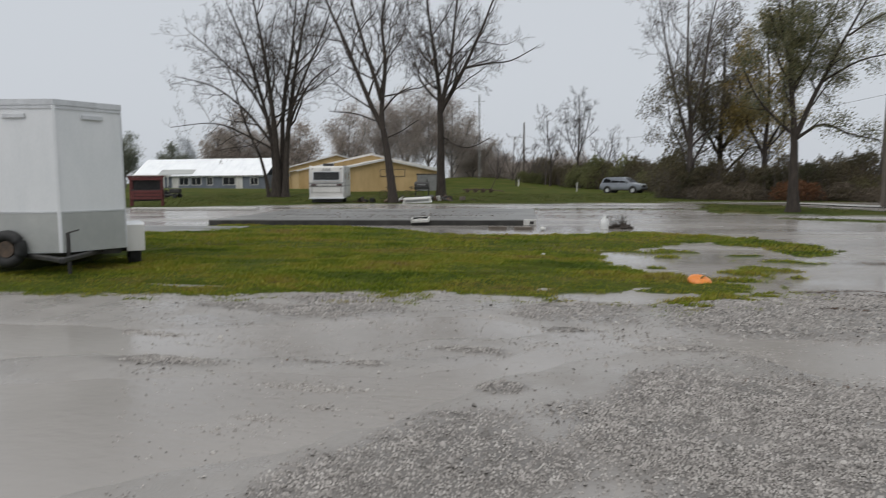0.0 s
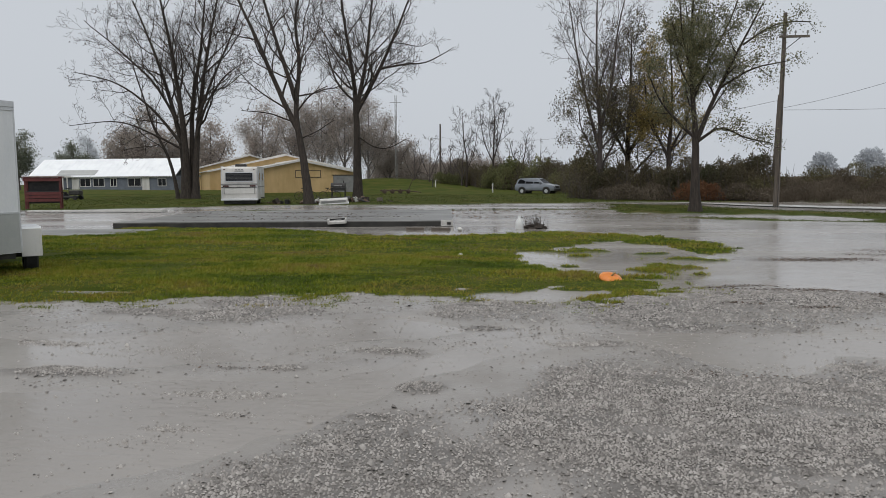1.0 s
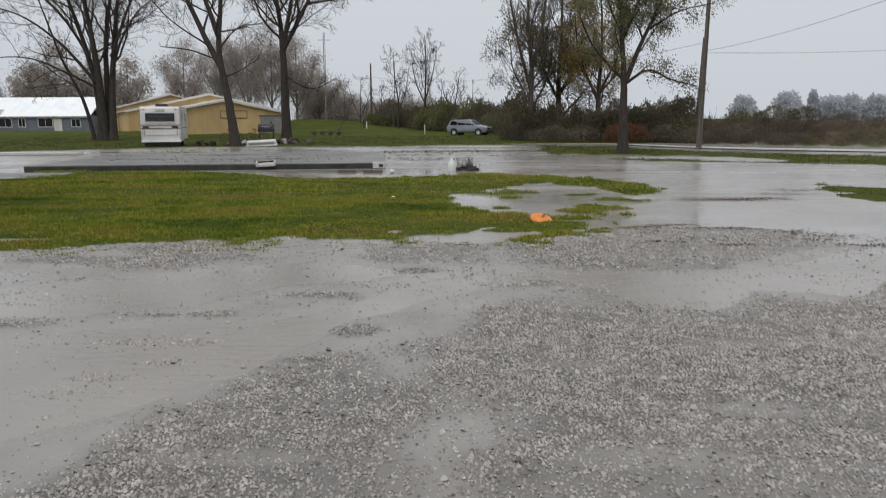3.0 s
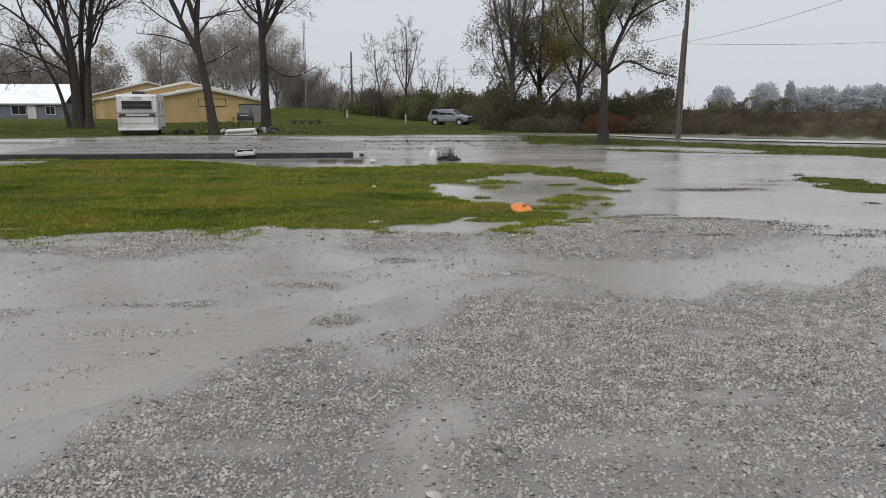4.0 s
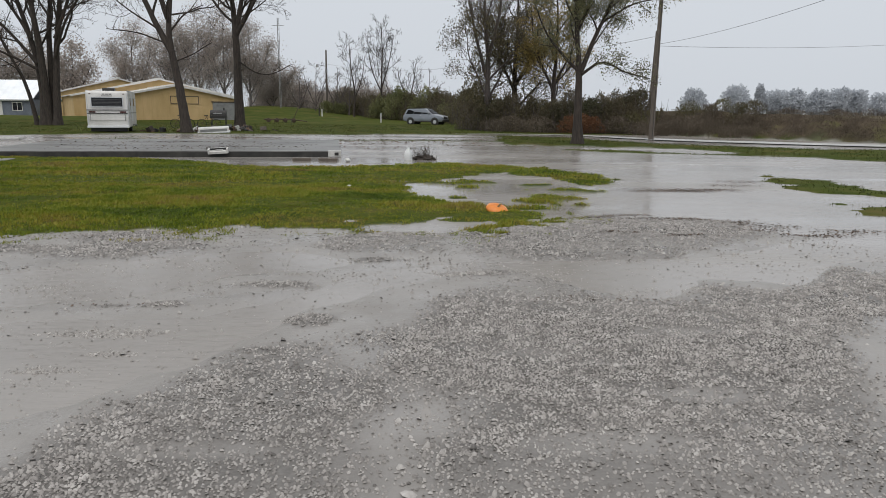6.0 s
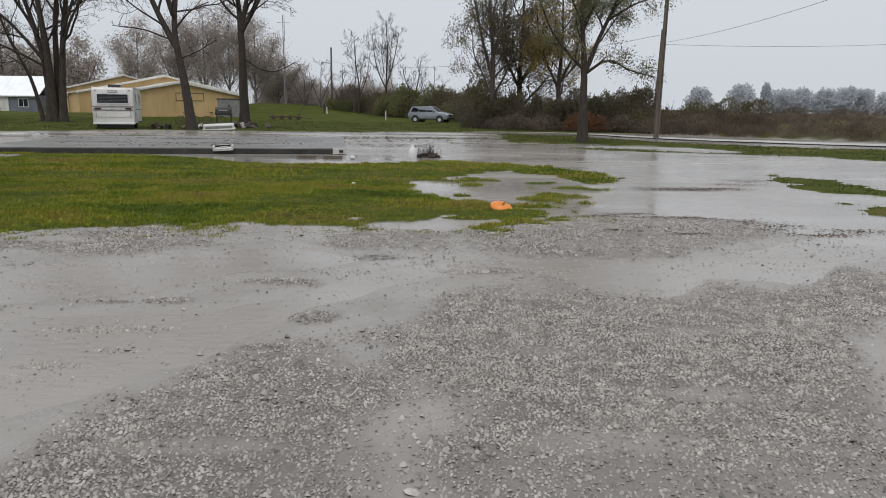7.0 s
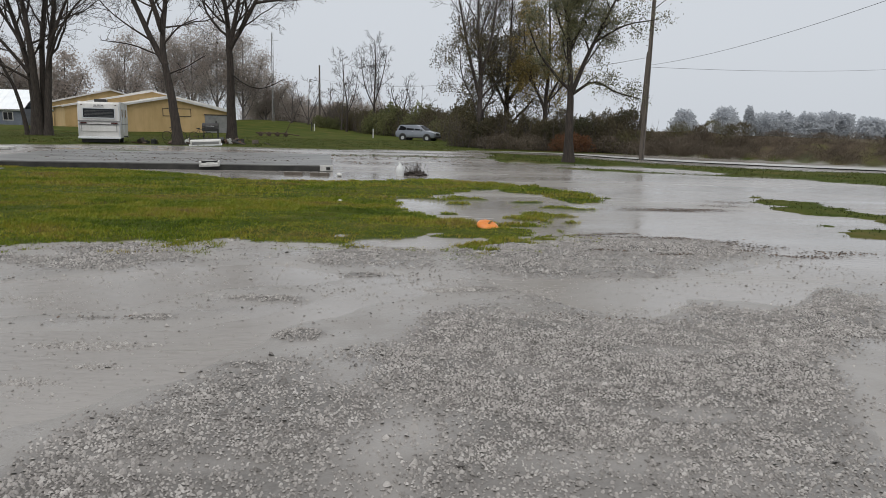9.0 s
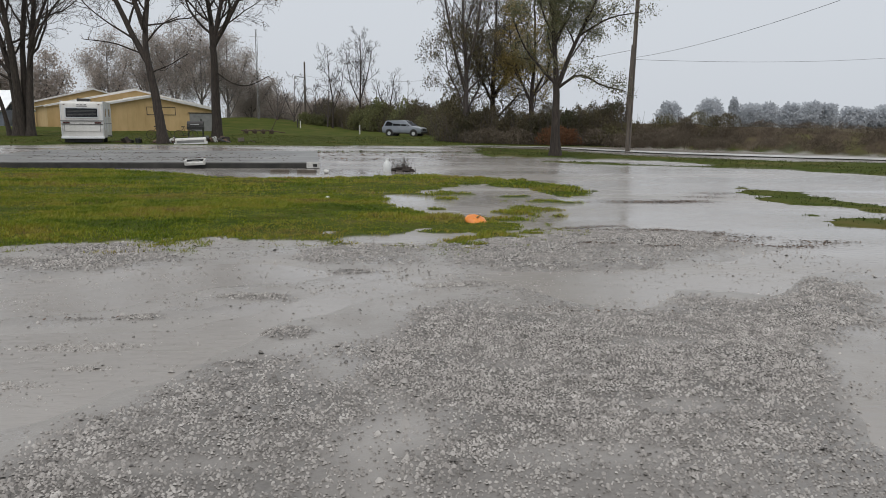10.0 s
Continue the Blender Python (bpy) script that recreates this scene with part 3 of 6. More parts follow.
# ---- trees ----
class Branches:
    """Collects tapered tubes as one mesh."""
    def __init__(self):
        self.v, self.f, self.n = [], [], 0

    def tube(self, pts, radii, sides):
        pts = np.asarray(pts)
        k = len(pts)
        d = np.gradient(pts, axis=0)
        d /= np.linalg.norm(d, axis=1)[:, None] + 1e-9
        ref = np.where(np.abs(d[:, 2:3]) > 0.9, [[1.0, 0, 0]], [[0, 0, 1.0]])
        a = np.cross(d, ref)
        a /= np.linalg.norm(a, axis=1)[:, None] + 1e-9
        b = np.cross(d, a)
        ang = np.arange(sides) * 2 * np.pi / sides
        ring = pts[:, None] + np.asarray(radii)[:, None, None] * (a[:, None] * np.cos(ang)[None, :, None] + b[:, None] * np.sin(ang)[None, :, None])
        self.v.append(ring.reshape(-1, 3))
        i = np.arange(k - 1)[:, None] * sides + np.arange(sides)[None]
        j = np.arange(k - 1)[:, None] * sides + (np.arange(sides)[None] + 1) % sides
        self.f.append((np.stack([i, j, j + sides, i + sides], -1) + self.n).reshape(-1, 4))
        self.n += k * sides

    def tubes(self, pts, radii, sides):
        """Many tubes of equally many joints: pts (m, k, 3), radii (m, k)."""
        m, k = pts.shape[:2]
        d = np.gradient(pts, axis=1)
        d /= np.linalg.norm(d, axis=2, keepdims=True) + 1e-9
        ref = np.where(np.abs(d[:, :1, 2:3]) > 0.9, [[[1.0, 0, 0]]], [[[0, 0, 1.0]]])
        a = np.cross(d, np.broadcast_to(ref, d.shape))
        a /= np.linalg.norm(a, axis=2, keepdims=True) + 1e-9
        b = np.cross(d, a)
        ang = np.arange(sides) * 2 * np.pi / sides
        ring = pts[:, :, None] + radii[:, :, None, None] * (a[:, :, None] * np.cos(ang)[None, None, :, None] + b[:, :, None] * np.sin(ang)[None, None, :, None])
        self.v.append(ring.reshape(-1, 3))
        row = (np.arange(m)[:, None] * k + np.arange(k - 1)[None]).reshape(-1, 1) * sides
        i, j = row + np.arange(sides)[None], row + (np.arange(sides)[None] + 1) % sides
        self.f.append((np.stack([i, j, j + sides, i + sides], -1) + self.n).reshape(-1, 4))
        self.n += m * k * sides

    def data(self):
        return np.concatenate(self.v), np.concatenate(self.f)


def curve_through(pts, n):
    """Points along a smooth line through a few limb joints."""
    pts = np.asarray(pts, float)
    t = np.linspace(0, len(pts) - 1, n)
    out = []
    for s in t:
        i = min(int(s), len(pts) - 2)
        u = s - i
        p0, p1, p2, p3 = pts[max(i - 1, 0)], pts[i], pts[i + 1], pts[min(i + 2, len(pts) - 1)]
        out.append(0.5 * (2 * p1 + (p2 - p0) * u + (2 * p0 - 5 * p1 + 4 * p2 - p3) * u * u + (3 * p1 - p0 - 3 * p2 + p3) * u ** 3))
    return np.array(out)


def leaf_cards(centres, size, rng, droop=0.0, slim=0.34):
    """Small bent leaves, two triangles each, at the given points."""
    n = len(centres)
    if n == 0:
        return None
    u = rng.normal(size=(n, 3))
    u[:, 2] -= droop
    u /= np.linalg.norm(u, axis=1)[:, None]
    w = rng.normal(size=(n, 3))
    w = np.cross(u, w)
    w /= np.linalg.norm(w, axis=1)[:, None] + 1e-9
    s = size * rng.uniform(0.6, 1.4, (n, 1))
    bend = np.cross(u, w) * s * 0.2
    c = np.asarray(centres)
    v = np.stack([c, c + u * s * 0.5 + w * s * slim + bend, c + u * s, c + u * s * 0.5 - w * s * slim + bend], 1).reshape(-1, 3)
    f = np.arange(n * 4).reshape(n, 4)
    return v, f


def make_tree(name, at, stems, label, seed, bark, leaf=None, leaf_count=0, leaf_size=0.1, levels=4, spawn=1.0, reach=1.0, twig=0.011, up=0.12, wind=0.0, leaf_low=0.0, leaf_side=0.0, top_bare=99.0, flare=1.35, first=0.3, fluff=0.09):
    """A tree grown from a few main stems; each stem is a list of (x, y, z) joints with its radius at the foot and at the tip."""
    rng = np.random.default_rng(seed)
    wood, twigs, tips = Branches(), Branches(), []

    def unit(v):
        return v / (np.linalg.norm(v, axis=-1, keepdims=True) + 1e-9)

    def grow(p, d, length, r, level):
        """Grows all branches of one level at once."""
        m, n = len(p), (8, 7, 5, 4, 3)[level]
        pts, dirs = [p], []
        for k in range(n):
            d = unit(d + rng.normal(0, 0.15, (m, 3)) + np.array([wind * 0.1, 0, up * (0.6 if level < 3 else 0.15)]))
            p = p + d * (length / n)[:, None]
            pts.append(p)
            dirs.append(d)
        pts, dirs = np.stack(pts, 1), np.stack(dirs, 1)
        rad = r[:, None] + (np.maximum(r * 0.35, twig * 0.7) - r)[:, None] * np.linspace(0, 1, n + 1)[None]
        (wood if level < 2 else twigs).tubes(pts, rad, 6 if level < 2 else 3)
        if level >= 2:
            tips.append(pts[:, 1:].reshape(-1, 3))
        if level < levels:
            kids(pts, dirs, rad, length, level, np.full(m, 0.22))

    def kids(pts, dirs, rad, length, level, start):
        count = np.round(spawn * (3.0 + length * (1.5 if level < 2 else 2.0)) * rng.uniform(0.8, 1.2, len(pts))).astype(int)
        who = np.repeat(np.arange(len(pts)), count)
        c = np.concatenate([np.arange(q) for q in count])
        n = pts.shape[1] - 1
        s = start[who] + (1 - start[who]) * (c + rng.uniform(0.2, 0.8, len(c))) / count[who]
        i = np.minimum((s * n).astype(int), n - 1)
        p = pts[who, i] + (pts[who, i + 1] - pts[who, i]) * (s * n - i)[:, None]
        d = dirs[who, i]
        turn = rng.uniform(0, 6.28, len(pts))[who] + 2.4 * c + rng.normal(0, 0.4, len(c))
        side = unit(np.cross(d, np.stack([np.cos(turn), np.sin(turn), 0 * turn + 0.35], 1)))
        tilt = np.radians(rng.uniform(28, 58, len(c)))[:, None]
        nd = unit(d * np.cos(tilt) + side * np.sin(tilt))
        ln = reach * length[who] * rng.uniform(0.38, 0.66, len(c)) * (1.15 - 0.6 * s)
        r = np.maximum(rad[who, i] * rng.uniform(0.35, 0.55, len(c)), twig)
        keep = ln > 0.2
        if keep.any():
            grow(p[keep], nd[keep], ln[keep], r[keep], level + 1)

    for joints, r0, r1 in stems:
        length = sum(math.dist(a, b) for a, b in zip(joints, joints[1:]))
        n = max(8, int(length / 0.5))
        pts = curve_through(joints, n + 1)
        pts[1:] += np.cumsum(rng.normal(0, 0.012, (n, 3)), 0)
        rad = r0 + (r1 - r0) * np.linspace(0, 1, n + 1) ** 0.8
        if joints[0][2] < 0.3:
            rad = rad * (1 + (flare - 1) * np.exp(-(pts[:, 2] - pts[0, 2]) / 0.35))
            pts[0, 2] -= 0.25
        wood.tubes(pts[None], rad[None], 10)
        kids(pts[None], unit(np.diff(pts, axis=0))[None], rad[None], np.array([length * 0.62]), 0, np.array([first if joints[0][2] < 0.3 else 0.15]))
    tree = thing(name, pose(*at), label, "tree")
    part("trunk", wood.data(), bark, tree, "", True)
    if twigs.n:
        part("branchwork", twigs.data(), bark, tree)["kind"] = "stuff"
    if leaf and leaf_count:
        tip = np.concatenate(tips)
        tip = tip[(tip[:, 2] > leaf_low) & (tip[:, 2] < top_bare + rng.normal(0, 0.8, len(tip)))]
        pick = tip[rng.integers(0, len(tip), leaf_count)] + rng.normal(0, fluff, (leaf_count, 3))
        v, f = leaf_cards(pick, leaf_size, rng, 0.4)
        part("crown", (v, f), leaf, tree)["kind"] = "stuff"
    return tree


make_tree("maple_tree", (-31.2, 61.0, 0.1), [
    ([(-0.4, 0, 0), (-0.6, 0.3, 5), (-2.4, 0.6, 11.5), (-5.2, 1.2, 18)], 0.36, 0.05),
    ([(0, 0.2, 0), (-0.1, -0.3, 7), (-0.6, -0.8, 13), (-1.6, -1.4, 20)], 0.38, 0.05),
    ([(0.7, 0, 0), (0.9, 0.4, 6), (1.7, 1.0, 12.5), (3.2, 1.4, 19.5)], 0.36, 0.05),
    ([(0.25, 0.5, 0), (0.3, 0.8, 8), (0.8, 2.0, 14), (1.0, 3.0, 20)], 0.3, 0.05),
    ([(-1.2, 0.4, 0), (-2.0, 0.5, 3.5), (-3.6, 0.6, 7.0), (-5.2, 0.2, 13)], 0.2, 0.04),
    ([(-0.5, 0, 5), (-3, -0.5, 8.2), (-6, -1, 10.4), (-9.8, -1.4, 11.4)], 0.16, 0.03),
    ([(-0.3, 0, 4.4), (-2.6, -1, 5.8), (-5.8, -1.2, 7.0), (-10.3, -1.6, 6.7)], 0.13, 0.025),
    ([(-0.8, 0, 7.0), (-3.4, 0.5, 10.8), (-7, 0.8, 14), (-10, 1, 16.4)], 0.15, 0.03),
    ([(1.0, 0, 5.5), (2.2, -0.6, 8), (4.2, -1, 10.6), (6.4, -1.2, 12)], 0.15, 0.03),
    ([(1.1, 0, 7), (2.6, 0.6, 11), (4.4, 1, 15), (5.8, 1, 18.5)], 0.16, 0.03),
], "bare many-stemmed dark maple tree on the lawn", 11, M_BARK, M_LEAFB, 1300, 0.14, spawn=0.68, first=0.34)
make_tree("maple_tree", (-14.7, 45.3, 0.1), [
    ([(0, 0, 0), (-0.25, 0, 2.3), (-0.55, 0, 4.4), (-0.75, 0, 6.2), (-0.6, 0.3, 9.5), (-0.75, 0.4, 12.5), (0.3, 0.5, 16.5)], 0.33, 0.04),
    ([(-0.6, 0, 4.8), (-1.7, 0.1, 6.9), (-3.2, 0.2, 10.4), (-4.6, 0.3, 13.4), (-5.8, 0.4, 16)], 0.22, 0.04),
    ([(-0.72, 0, 6.8), (-1.3, -0.5, 9.2), (-2.2, -0.8, 12.4), (-3.0, -1, 16)], 0.18, 0.04),
    ([(-0.7, 0, 6.0), (0.4, -0.2, 7.1), (1.6, -0.4, 7.6)], 0.07, 0.025),
    ([(-0.8, 0, 5.3), (-2.3, -0.4, 5.9), (-4.2, -0.8, 6.1)], 0.07, 0.02),
    ([(-0.4, 0, 4.3), (0.7, -0.4, 4.7), (2.0, -0.6, 5.4)], 0.05, 0.02),
], "bare dark maple tree leaning beside the drive", 12, M_BARK, M_LEAFB, 260, 0.13, spawn=0.72, first=0.5)
make_tree("maple_tree", (-13.2, 52.6, 0.1), [
    ([(0, 0, 0), (-0.05, 0, 3), (-0.1, 0, 6.2), (-0.3, 0, 9), (-0.9, 0.2, 13), (-1.6, 0.3, 18)], 0.4, 0.04),
    ([(-0.1, 0, 6.4), (0.5, 0, 9), (1.1, -0.2, 12.4), (1.7, -0.4, 17)], 0.22, 0.04),
    ([(0, 0, 6.6), (1.4, 0.2, 9.2), (3.0, 0.4, 12.5), (4.6, 0.6, 16.5)], 0.22, 0.04),
    ([(2.0, 0.3, 9.9), (3.6, 0, 10.1), (5.6, -0.4, 10.2), (7.4, -0.6, 11)], 0.1, 0.025),
    ([(-0.25, 0, 8.3), (-1.4, -0.4, 10.8), (-2.4, -0.6, 12)], 0.07, 0.02),
    ([(-0.1, 0, 5), (1.4, -0.5, 4.0), (2.6, -0.6, 3.9), (4, -0.6, 4.6)], 0.06, 0.02),
], "bare dark maple tree with a few hanging leaves", 13, M_BARK, M_LEAFB, 700, 0.13, spawn=0.78, first=0.45)
make_tree("silver_maple_tree", (7.35, 32.9, 0.0), [
    ([(0, 0, 0), (0, 0, 2.2), (-0.02, 0, 3.6), (-0.2, 0, 5.6), (-0.3, 0.1, 7.6), (-0.2, 0.1, 10.2)], 0.23, 0.03),
    ([(0, 0, 3.3), (0.75, 0.1, 5.2), (1.7, 0.2, 7.2), (2.7, 0.2, 9.2)], 0.13, 0.025),
    ([(0.05, 0, 3.2), (0.9, -0.3, 3.75), (1.9, -0.5, 3.3), (3.0, -0.6, 3.0)], 0.08, 0.02),
    ([(-0.02, 0, 3.3), (-0.8, 0.2, 4.1), (-1.6, 0.3, 5.1), (-2.2, 0.4, 6.6)], 0.1, 0.02),
    ([(-0.15, 0, 5.2), (0.6, 0.6, 6.8), (1.4, 1.0, 8.4), (2.0, 1.2, 9.9)], 0.08, 0.02),
    ([(-0.2, 0, 6), (-0.8, -0.5, 7.6), (-1.0, -0.7, 9.4)], 0.07, 0.02),
    ([(0.9, 0.1, 5.5), (2.2, -0.3, 6.3), (3.6, -0.5, 6.6)], 0.06, 0.02),
    ([(1.9, 0.2, 7.4), (3.2, 0, 8.2), (4.6, -0.2, 8.2)], 0.05, 0.02),
], "olive-leaved silver maple blown by wind on a flooded strip", 14, M_BARK, M_LEAFG, 36000, 0.072, fluff=0.2, spawn=1.05, reach=0.9, wind=0.5, leaf_low=2.9, up=0.05, twig=0.008, first=0.45, flare=1.8)
make_tree("poplar_tree", (5.4, 58.5, 0.2), [
    ([(0, 0, 0), (0.1, 0, 5), (-0.3, 0, 10), (-0.4, 0.2, 17)], 0.3, 0.03),
    ([(0, 0, 4), (-1.0, 0.2, 8), (-1.8, 0.2, 12), (-2.4, 0.3, 15.5)], 0.16, 0.03),
    ([(0, 0, 5), (0.9, -0.3, 9), (1.3, -0.4, 13), (2.0, -0.4, 16.5)], 0.16, 0.03),
], "tall tree with bare top and dull green lower leaves", 15, M_BARKG, M_LEAFD, 10500, 0.12, fluff=0.2, spawn=0.75, top_bare=9.5, leaf_low=0.8, first=0.1)
make_tree("oak_tree", (8.0, 60.5, 0.2), [
    ([(0, 0, 0), (0, 0, 5), (0.1, 0, 9), (0, 0, 13.2)], 0.3, 0.03),
    ([(0, 0, 3), (-1.4, 0.2, 6), (-2.2, 0.2, 9.5)], 0.15, 0.03),
    ([(0, 0, 3.5), (1.5, -0.2, 6.5), (2.0, -0.3, 10)], 0.15, 0.03),
], "dark brown-leaved oak tree behind the thicket", 16, M_BARK, M_LEAFD, 12500, 0.125, fluff=0.2, spawn=0.85, leaf_low=0.8, first=0.1)
make_tree("oak_tree", (10.6, 56.5, 0.2), [
    ([(0, 0, 0), (0, 0, 4), (0.1, 0, 8), (-0.2, 0, 12)], 0.25, 0.03),
    ([(0, 0, 3), (-1.4, 0.2, 6), (-2.0, 0.2, 9.5)], 0.12, 0.03),
    ([(0, 0, 3.5), (1.2, -0.2, 6), (1.6, -0.3, 8.5)], 0.12, 0.03),
], "yellowing olive oak tree behind the thicket", 17, M_BARK, M_LEAFY, 16000, 0.125, fluff=0.2, spawn=0.85, leaf_low=1.0, first=0.12)
make_tree("bare_tree", (-6.0, 110, 0.3), [
    ([(0, 0, 0), (0.1, 0, 5), (0.2, 0, 9.5), (0.1, 0, 14.2)], 0.24, 0.03),
    ([(0.1, 0, 4.5), (1.3, 0, 8.5), (2.0, 0, 12.5)], 0.12, 0.03),
    ([(0.1, 0, 4), (-1.4, 0, 7.5), (-2.0, 0, 12)], 0.12, 0.03),
], "tall bare grey tree beyond the field", 18, M_BARK, None, spawn=0.75, twig=0.018, levels=4)
make_tree("bare_tree", (-10.3, 112, 0.3), [
    ([(0, 0, 0), (0.1, 0, 4), (-0.4, 0, 8), (-0.6, 0, 11.5)], 0.18, 0.03),
    ([(0.1, 0, 3), (1.3, 0, 6), (1.8, 0, 9.5)], 0.1, 0.03),
], "smaller bare grey tree beyond the field", 19, M_BARK, None, spawn=0.75, twig=0.018, levels=4)
make_tree("bare_tree", (-1.5, 108, 0.3), [
    ([(0, 0, 0), (0.1, 0, 3), (0.6, 0, 6), (0.9, 0, 8.2)], 0.16, 0.03),
    ([(0.1, 0, 2), (-1.3, 0, 5), (-1.8, 0, 7)], 0.1, 0.03),
], "smaller bare grey tree beyond the field", 20, M_BARK, None, spawn=0.75, twig=0.018, levels=4)
for k, (tx, ty, th) in enumerate([(-20.5, 122, 7.5), (-17.6, 121, 8.5), (-13.8, 119, 7.5), (-11.6, 117, 8), (-3.6, 112, 7), (1.2, 108, 6.5)]):
    make_tree("bare_tree", (tx, ty, 0.6), [
        ([(0, 0, 0), (0.1, 0, th * 0.4), (0.3, 0, th * 0.95)], 0.14, 0.03),
        ([(0, 0, th * 0.2), (-1.2, 0, th * 0.5), (-1.8, 0, th * 0.8)], 0.09, 0.03),
        ([(0, 0, th * 0.15), (1.2, 0, th * 0.5), (1.9, 0, th * 0.75)], 0.09, 0.03),
    ], "low bare grey tree in the far hedge", 60 + k, M_BARKG, None, spawn=0.8, twig=0.018, levels=4, first=0.1)
# haze is painted into the pale bark and foliage of these trees
for k, (tx, ty, th) in enumerate([(-50, 127, 13), (-45, 132, 15), (-39.5, 130, 16.5), (-34.5, 128, 16), (-30, 128, 14.5), (-27, 133, 9)]):
    make_tree("autumn_tree", (tx, ty, 1.0), [
        ([(0, 0, 0), (0, 0, th * 0.4), (0.2, 0, th * 0.95)], 0.3, 0.04),
        ([(0, 0, th * 0.2), (-2.2, 0.3, th * 0.55), (-3.4, 0.4, th * 0.8)], 0.16, 0.04),
        ([(0, 0, th * 0.22), (2.2, -0.3, th * 0.5), (3.6, -0.4, th * 0.78)], 0.16, 0.04),
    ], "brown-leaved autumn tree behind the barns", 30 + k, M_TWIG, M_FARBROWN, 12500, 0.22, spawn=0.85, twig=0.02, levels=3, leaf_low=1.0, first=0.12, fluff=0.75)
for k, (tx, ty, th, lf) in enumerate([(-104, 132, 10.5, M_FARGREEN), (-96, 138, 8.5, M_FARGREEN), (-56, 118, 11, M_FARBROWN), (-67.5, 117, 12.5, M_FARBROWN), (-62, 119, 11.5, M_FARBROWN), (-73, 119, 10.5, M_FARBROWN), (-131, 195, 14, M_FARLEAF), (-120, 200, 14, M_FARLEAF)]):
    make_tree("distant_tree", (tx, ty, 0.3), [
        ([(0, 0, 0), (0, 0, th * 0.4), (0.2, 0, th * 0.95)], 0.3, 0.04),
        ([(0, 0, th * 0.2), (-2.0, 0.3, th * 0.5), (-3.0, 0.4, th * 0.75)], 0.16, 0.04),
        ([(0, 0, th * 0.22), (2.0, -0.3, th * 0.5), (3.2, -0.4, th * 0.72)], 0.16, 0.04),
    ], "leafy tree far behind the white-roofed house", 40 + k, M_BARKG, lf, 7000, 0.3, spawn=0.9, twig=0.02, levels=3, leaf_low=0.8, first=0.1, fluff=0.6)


# ---- thickets, weeds, distant woods ----
def ground_at(x, y):
    return land(np.atleast_1d(np.asarray(x, float)), np.atleast_1d(np.asarray(y, float)))[0]


def thicket(name, label, mat, clumps, per, size, seed, stalks=0, stalk_mat=None, slim=0.16, rise=0.9):
    """Brushy growth: leaf-sized flakes and stalks crowded in uneven clumps of (x, y, radius, height)."""
    rng = np.random.default_rng(seed)
    pts, tubes = [], Branches()
    for x, y, r, h in clumps:
        n = int(per * r * h)
        a, q = rng.uniform(0, 6.283, n), np.sqrt(rng.uniform(0, 1, n))
        zz = rng.uniform(0, 1, n) ** 0.8
        shape = np.sqrt(np.clip(1.05 - zz ** 2.2, 0.04, 1))
        px, py = x + r * q * shape * np.cos(a), y + 0.8 * r * q * shape * np.sin(a)
        pz = ground_at(px, py) + zz * h * (0.8 + 0.45 * fractal(px * 1.3, py * 1.3, seed, 2))
        pts.append(np.stack([px, py, pz], 1))
        k = int(stalks * r)
        if k:
            ax, ay = x + rng.uniform(-r, r, k), y + rng.uniform(-0.5, 0.5, k) * r
            gz, hh, lean = ground_at(ax, ay), h * rng.uniform(0.5, 1.0, k), rng.normal(0, 0.18, (2, k))
            foot = np.stack([ax, ay, gz - 0.05], 1)
            reachv = np.stack([lean[0] * hh, lean[1] * hh, hh], 1)
            tubes.tubes(np.stack([foot, foot + reachv * [0.45, 0.45, 0.55], foot + reachv], 1), np.tile([0.016, 0.011, 0.006], (k, 1)), 3)
    top = tagged(new(name), label, name.replace("_", " "), kind="stuff")
    v, f = leaf_cards(np.concatenate(pts), size, rng, -rise, slim)
    part("foliage", (v, f), mat, top)
    if tubes.n:
        part("stalks", tubes.data(), stalk_mat or M_BARKG, top)
    return top


rng = np.random.default_rng(77)


def along(line, n, r, h, spread_y=1.0):
    line = np.array(line, float)
    seg = np.linalg.norm(np.diff(line, axis=0), axis=1)
    s = np.concatenate([[0], np.cumsum(seg)])
    out = []
    for q in np.linspace(0, s[-1], n):
        x, y = np.interp(q, s, line[:, 0]), np.interp(q, s, line[:, 1])
        out.append((x + rng.normal(0, 0.3), y + rng.normal(0, spread_y), r * rng.uniform(0.7, 1.3), h * rng.uniform(0.7, 1.25)))
    return out


thicket("thicket", "drab brown and olive thicket beside the road", M_BUSH, along([(5.2, 60), (6.4, 55.5), (10, 52.5), (13, 51.5), (15.5, 51)], 24, 1.9, 2.5, 1.0), 620, 0.19, 1, 30)
thicket("thicket", "dark olive bushes on the road bank", M_LEAFD, [(9.4, 53.5, 1.8, 3.0), (14.2, 52.5, 2.0, 3.4), (15.6, 52.6, 1.8, 2.9), (12.2, 54, 1.8, 2.8), (5.5, 57, 1.8, 2.8)], 620, 0.14, 2, 10, slim=0.26, rise=0.3)
thicket("thicket", "tall dull green saplings under the trees", M_LEAFD, [(4.4, 58.5, 1.2, 7.0), (4.8, 59.5, 1.4, 8.0), (6.6, 60.5, 1.6, 6.0), (8.4, 60, 1.6, 6.5), (10.4, 57.5, 1.6, 5.5)], 120, 0.15, 44, 0, slim=0.3, rise=0.1)
thicket("thicket", "rust-brown dead shrubs at the road edge", M_BUSHR, [(11.0, 49.4, 1.5, 1.4), (12.0, 49.1, 1.0, 1.1)], 900, 0.16, 3, 16, slim=0.14)
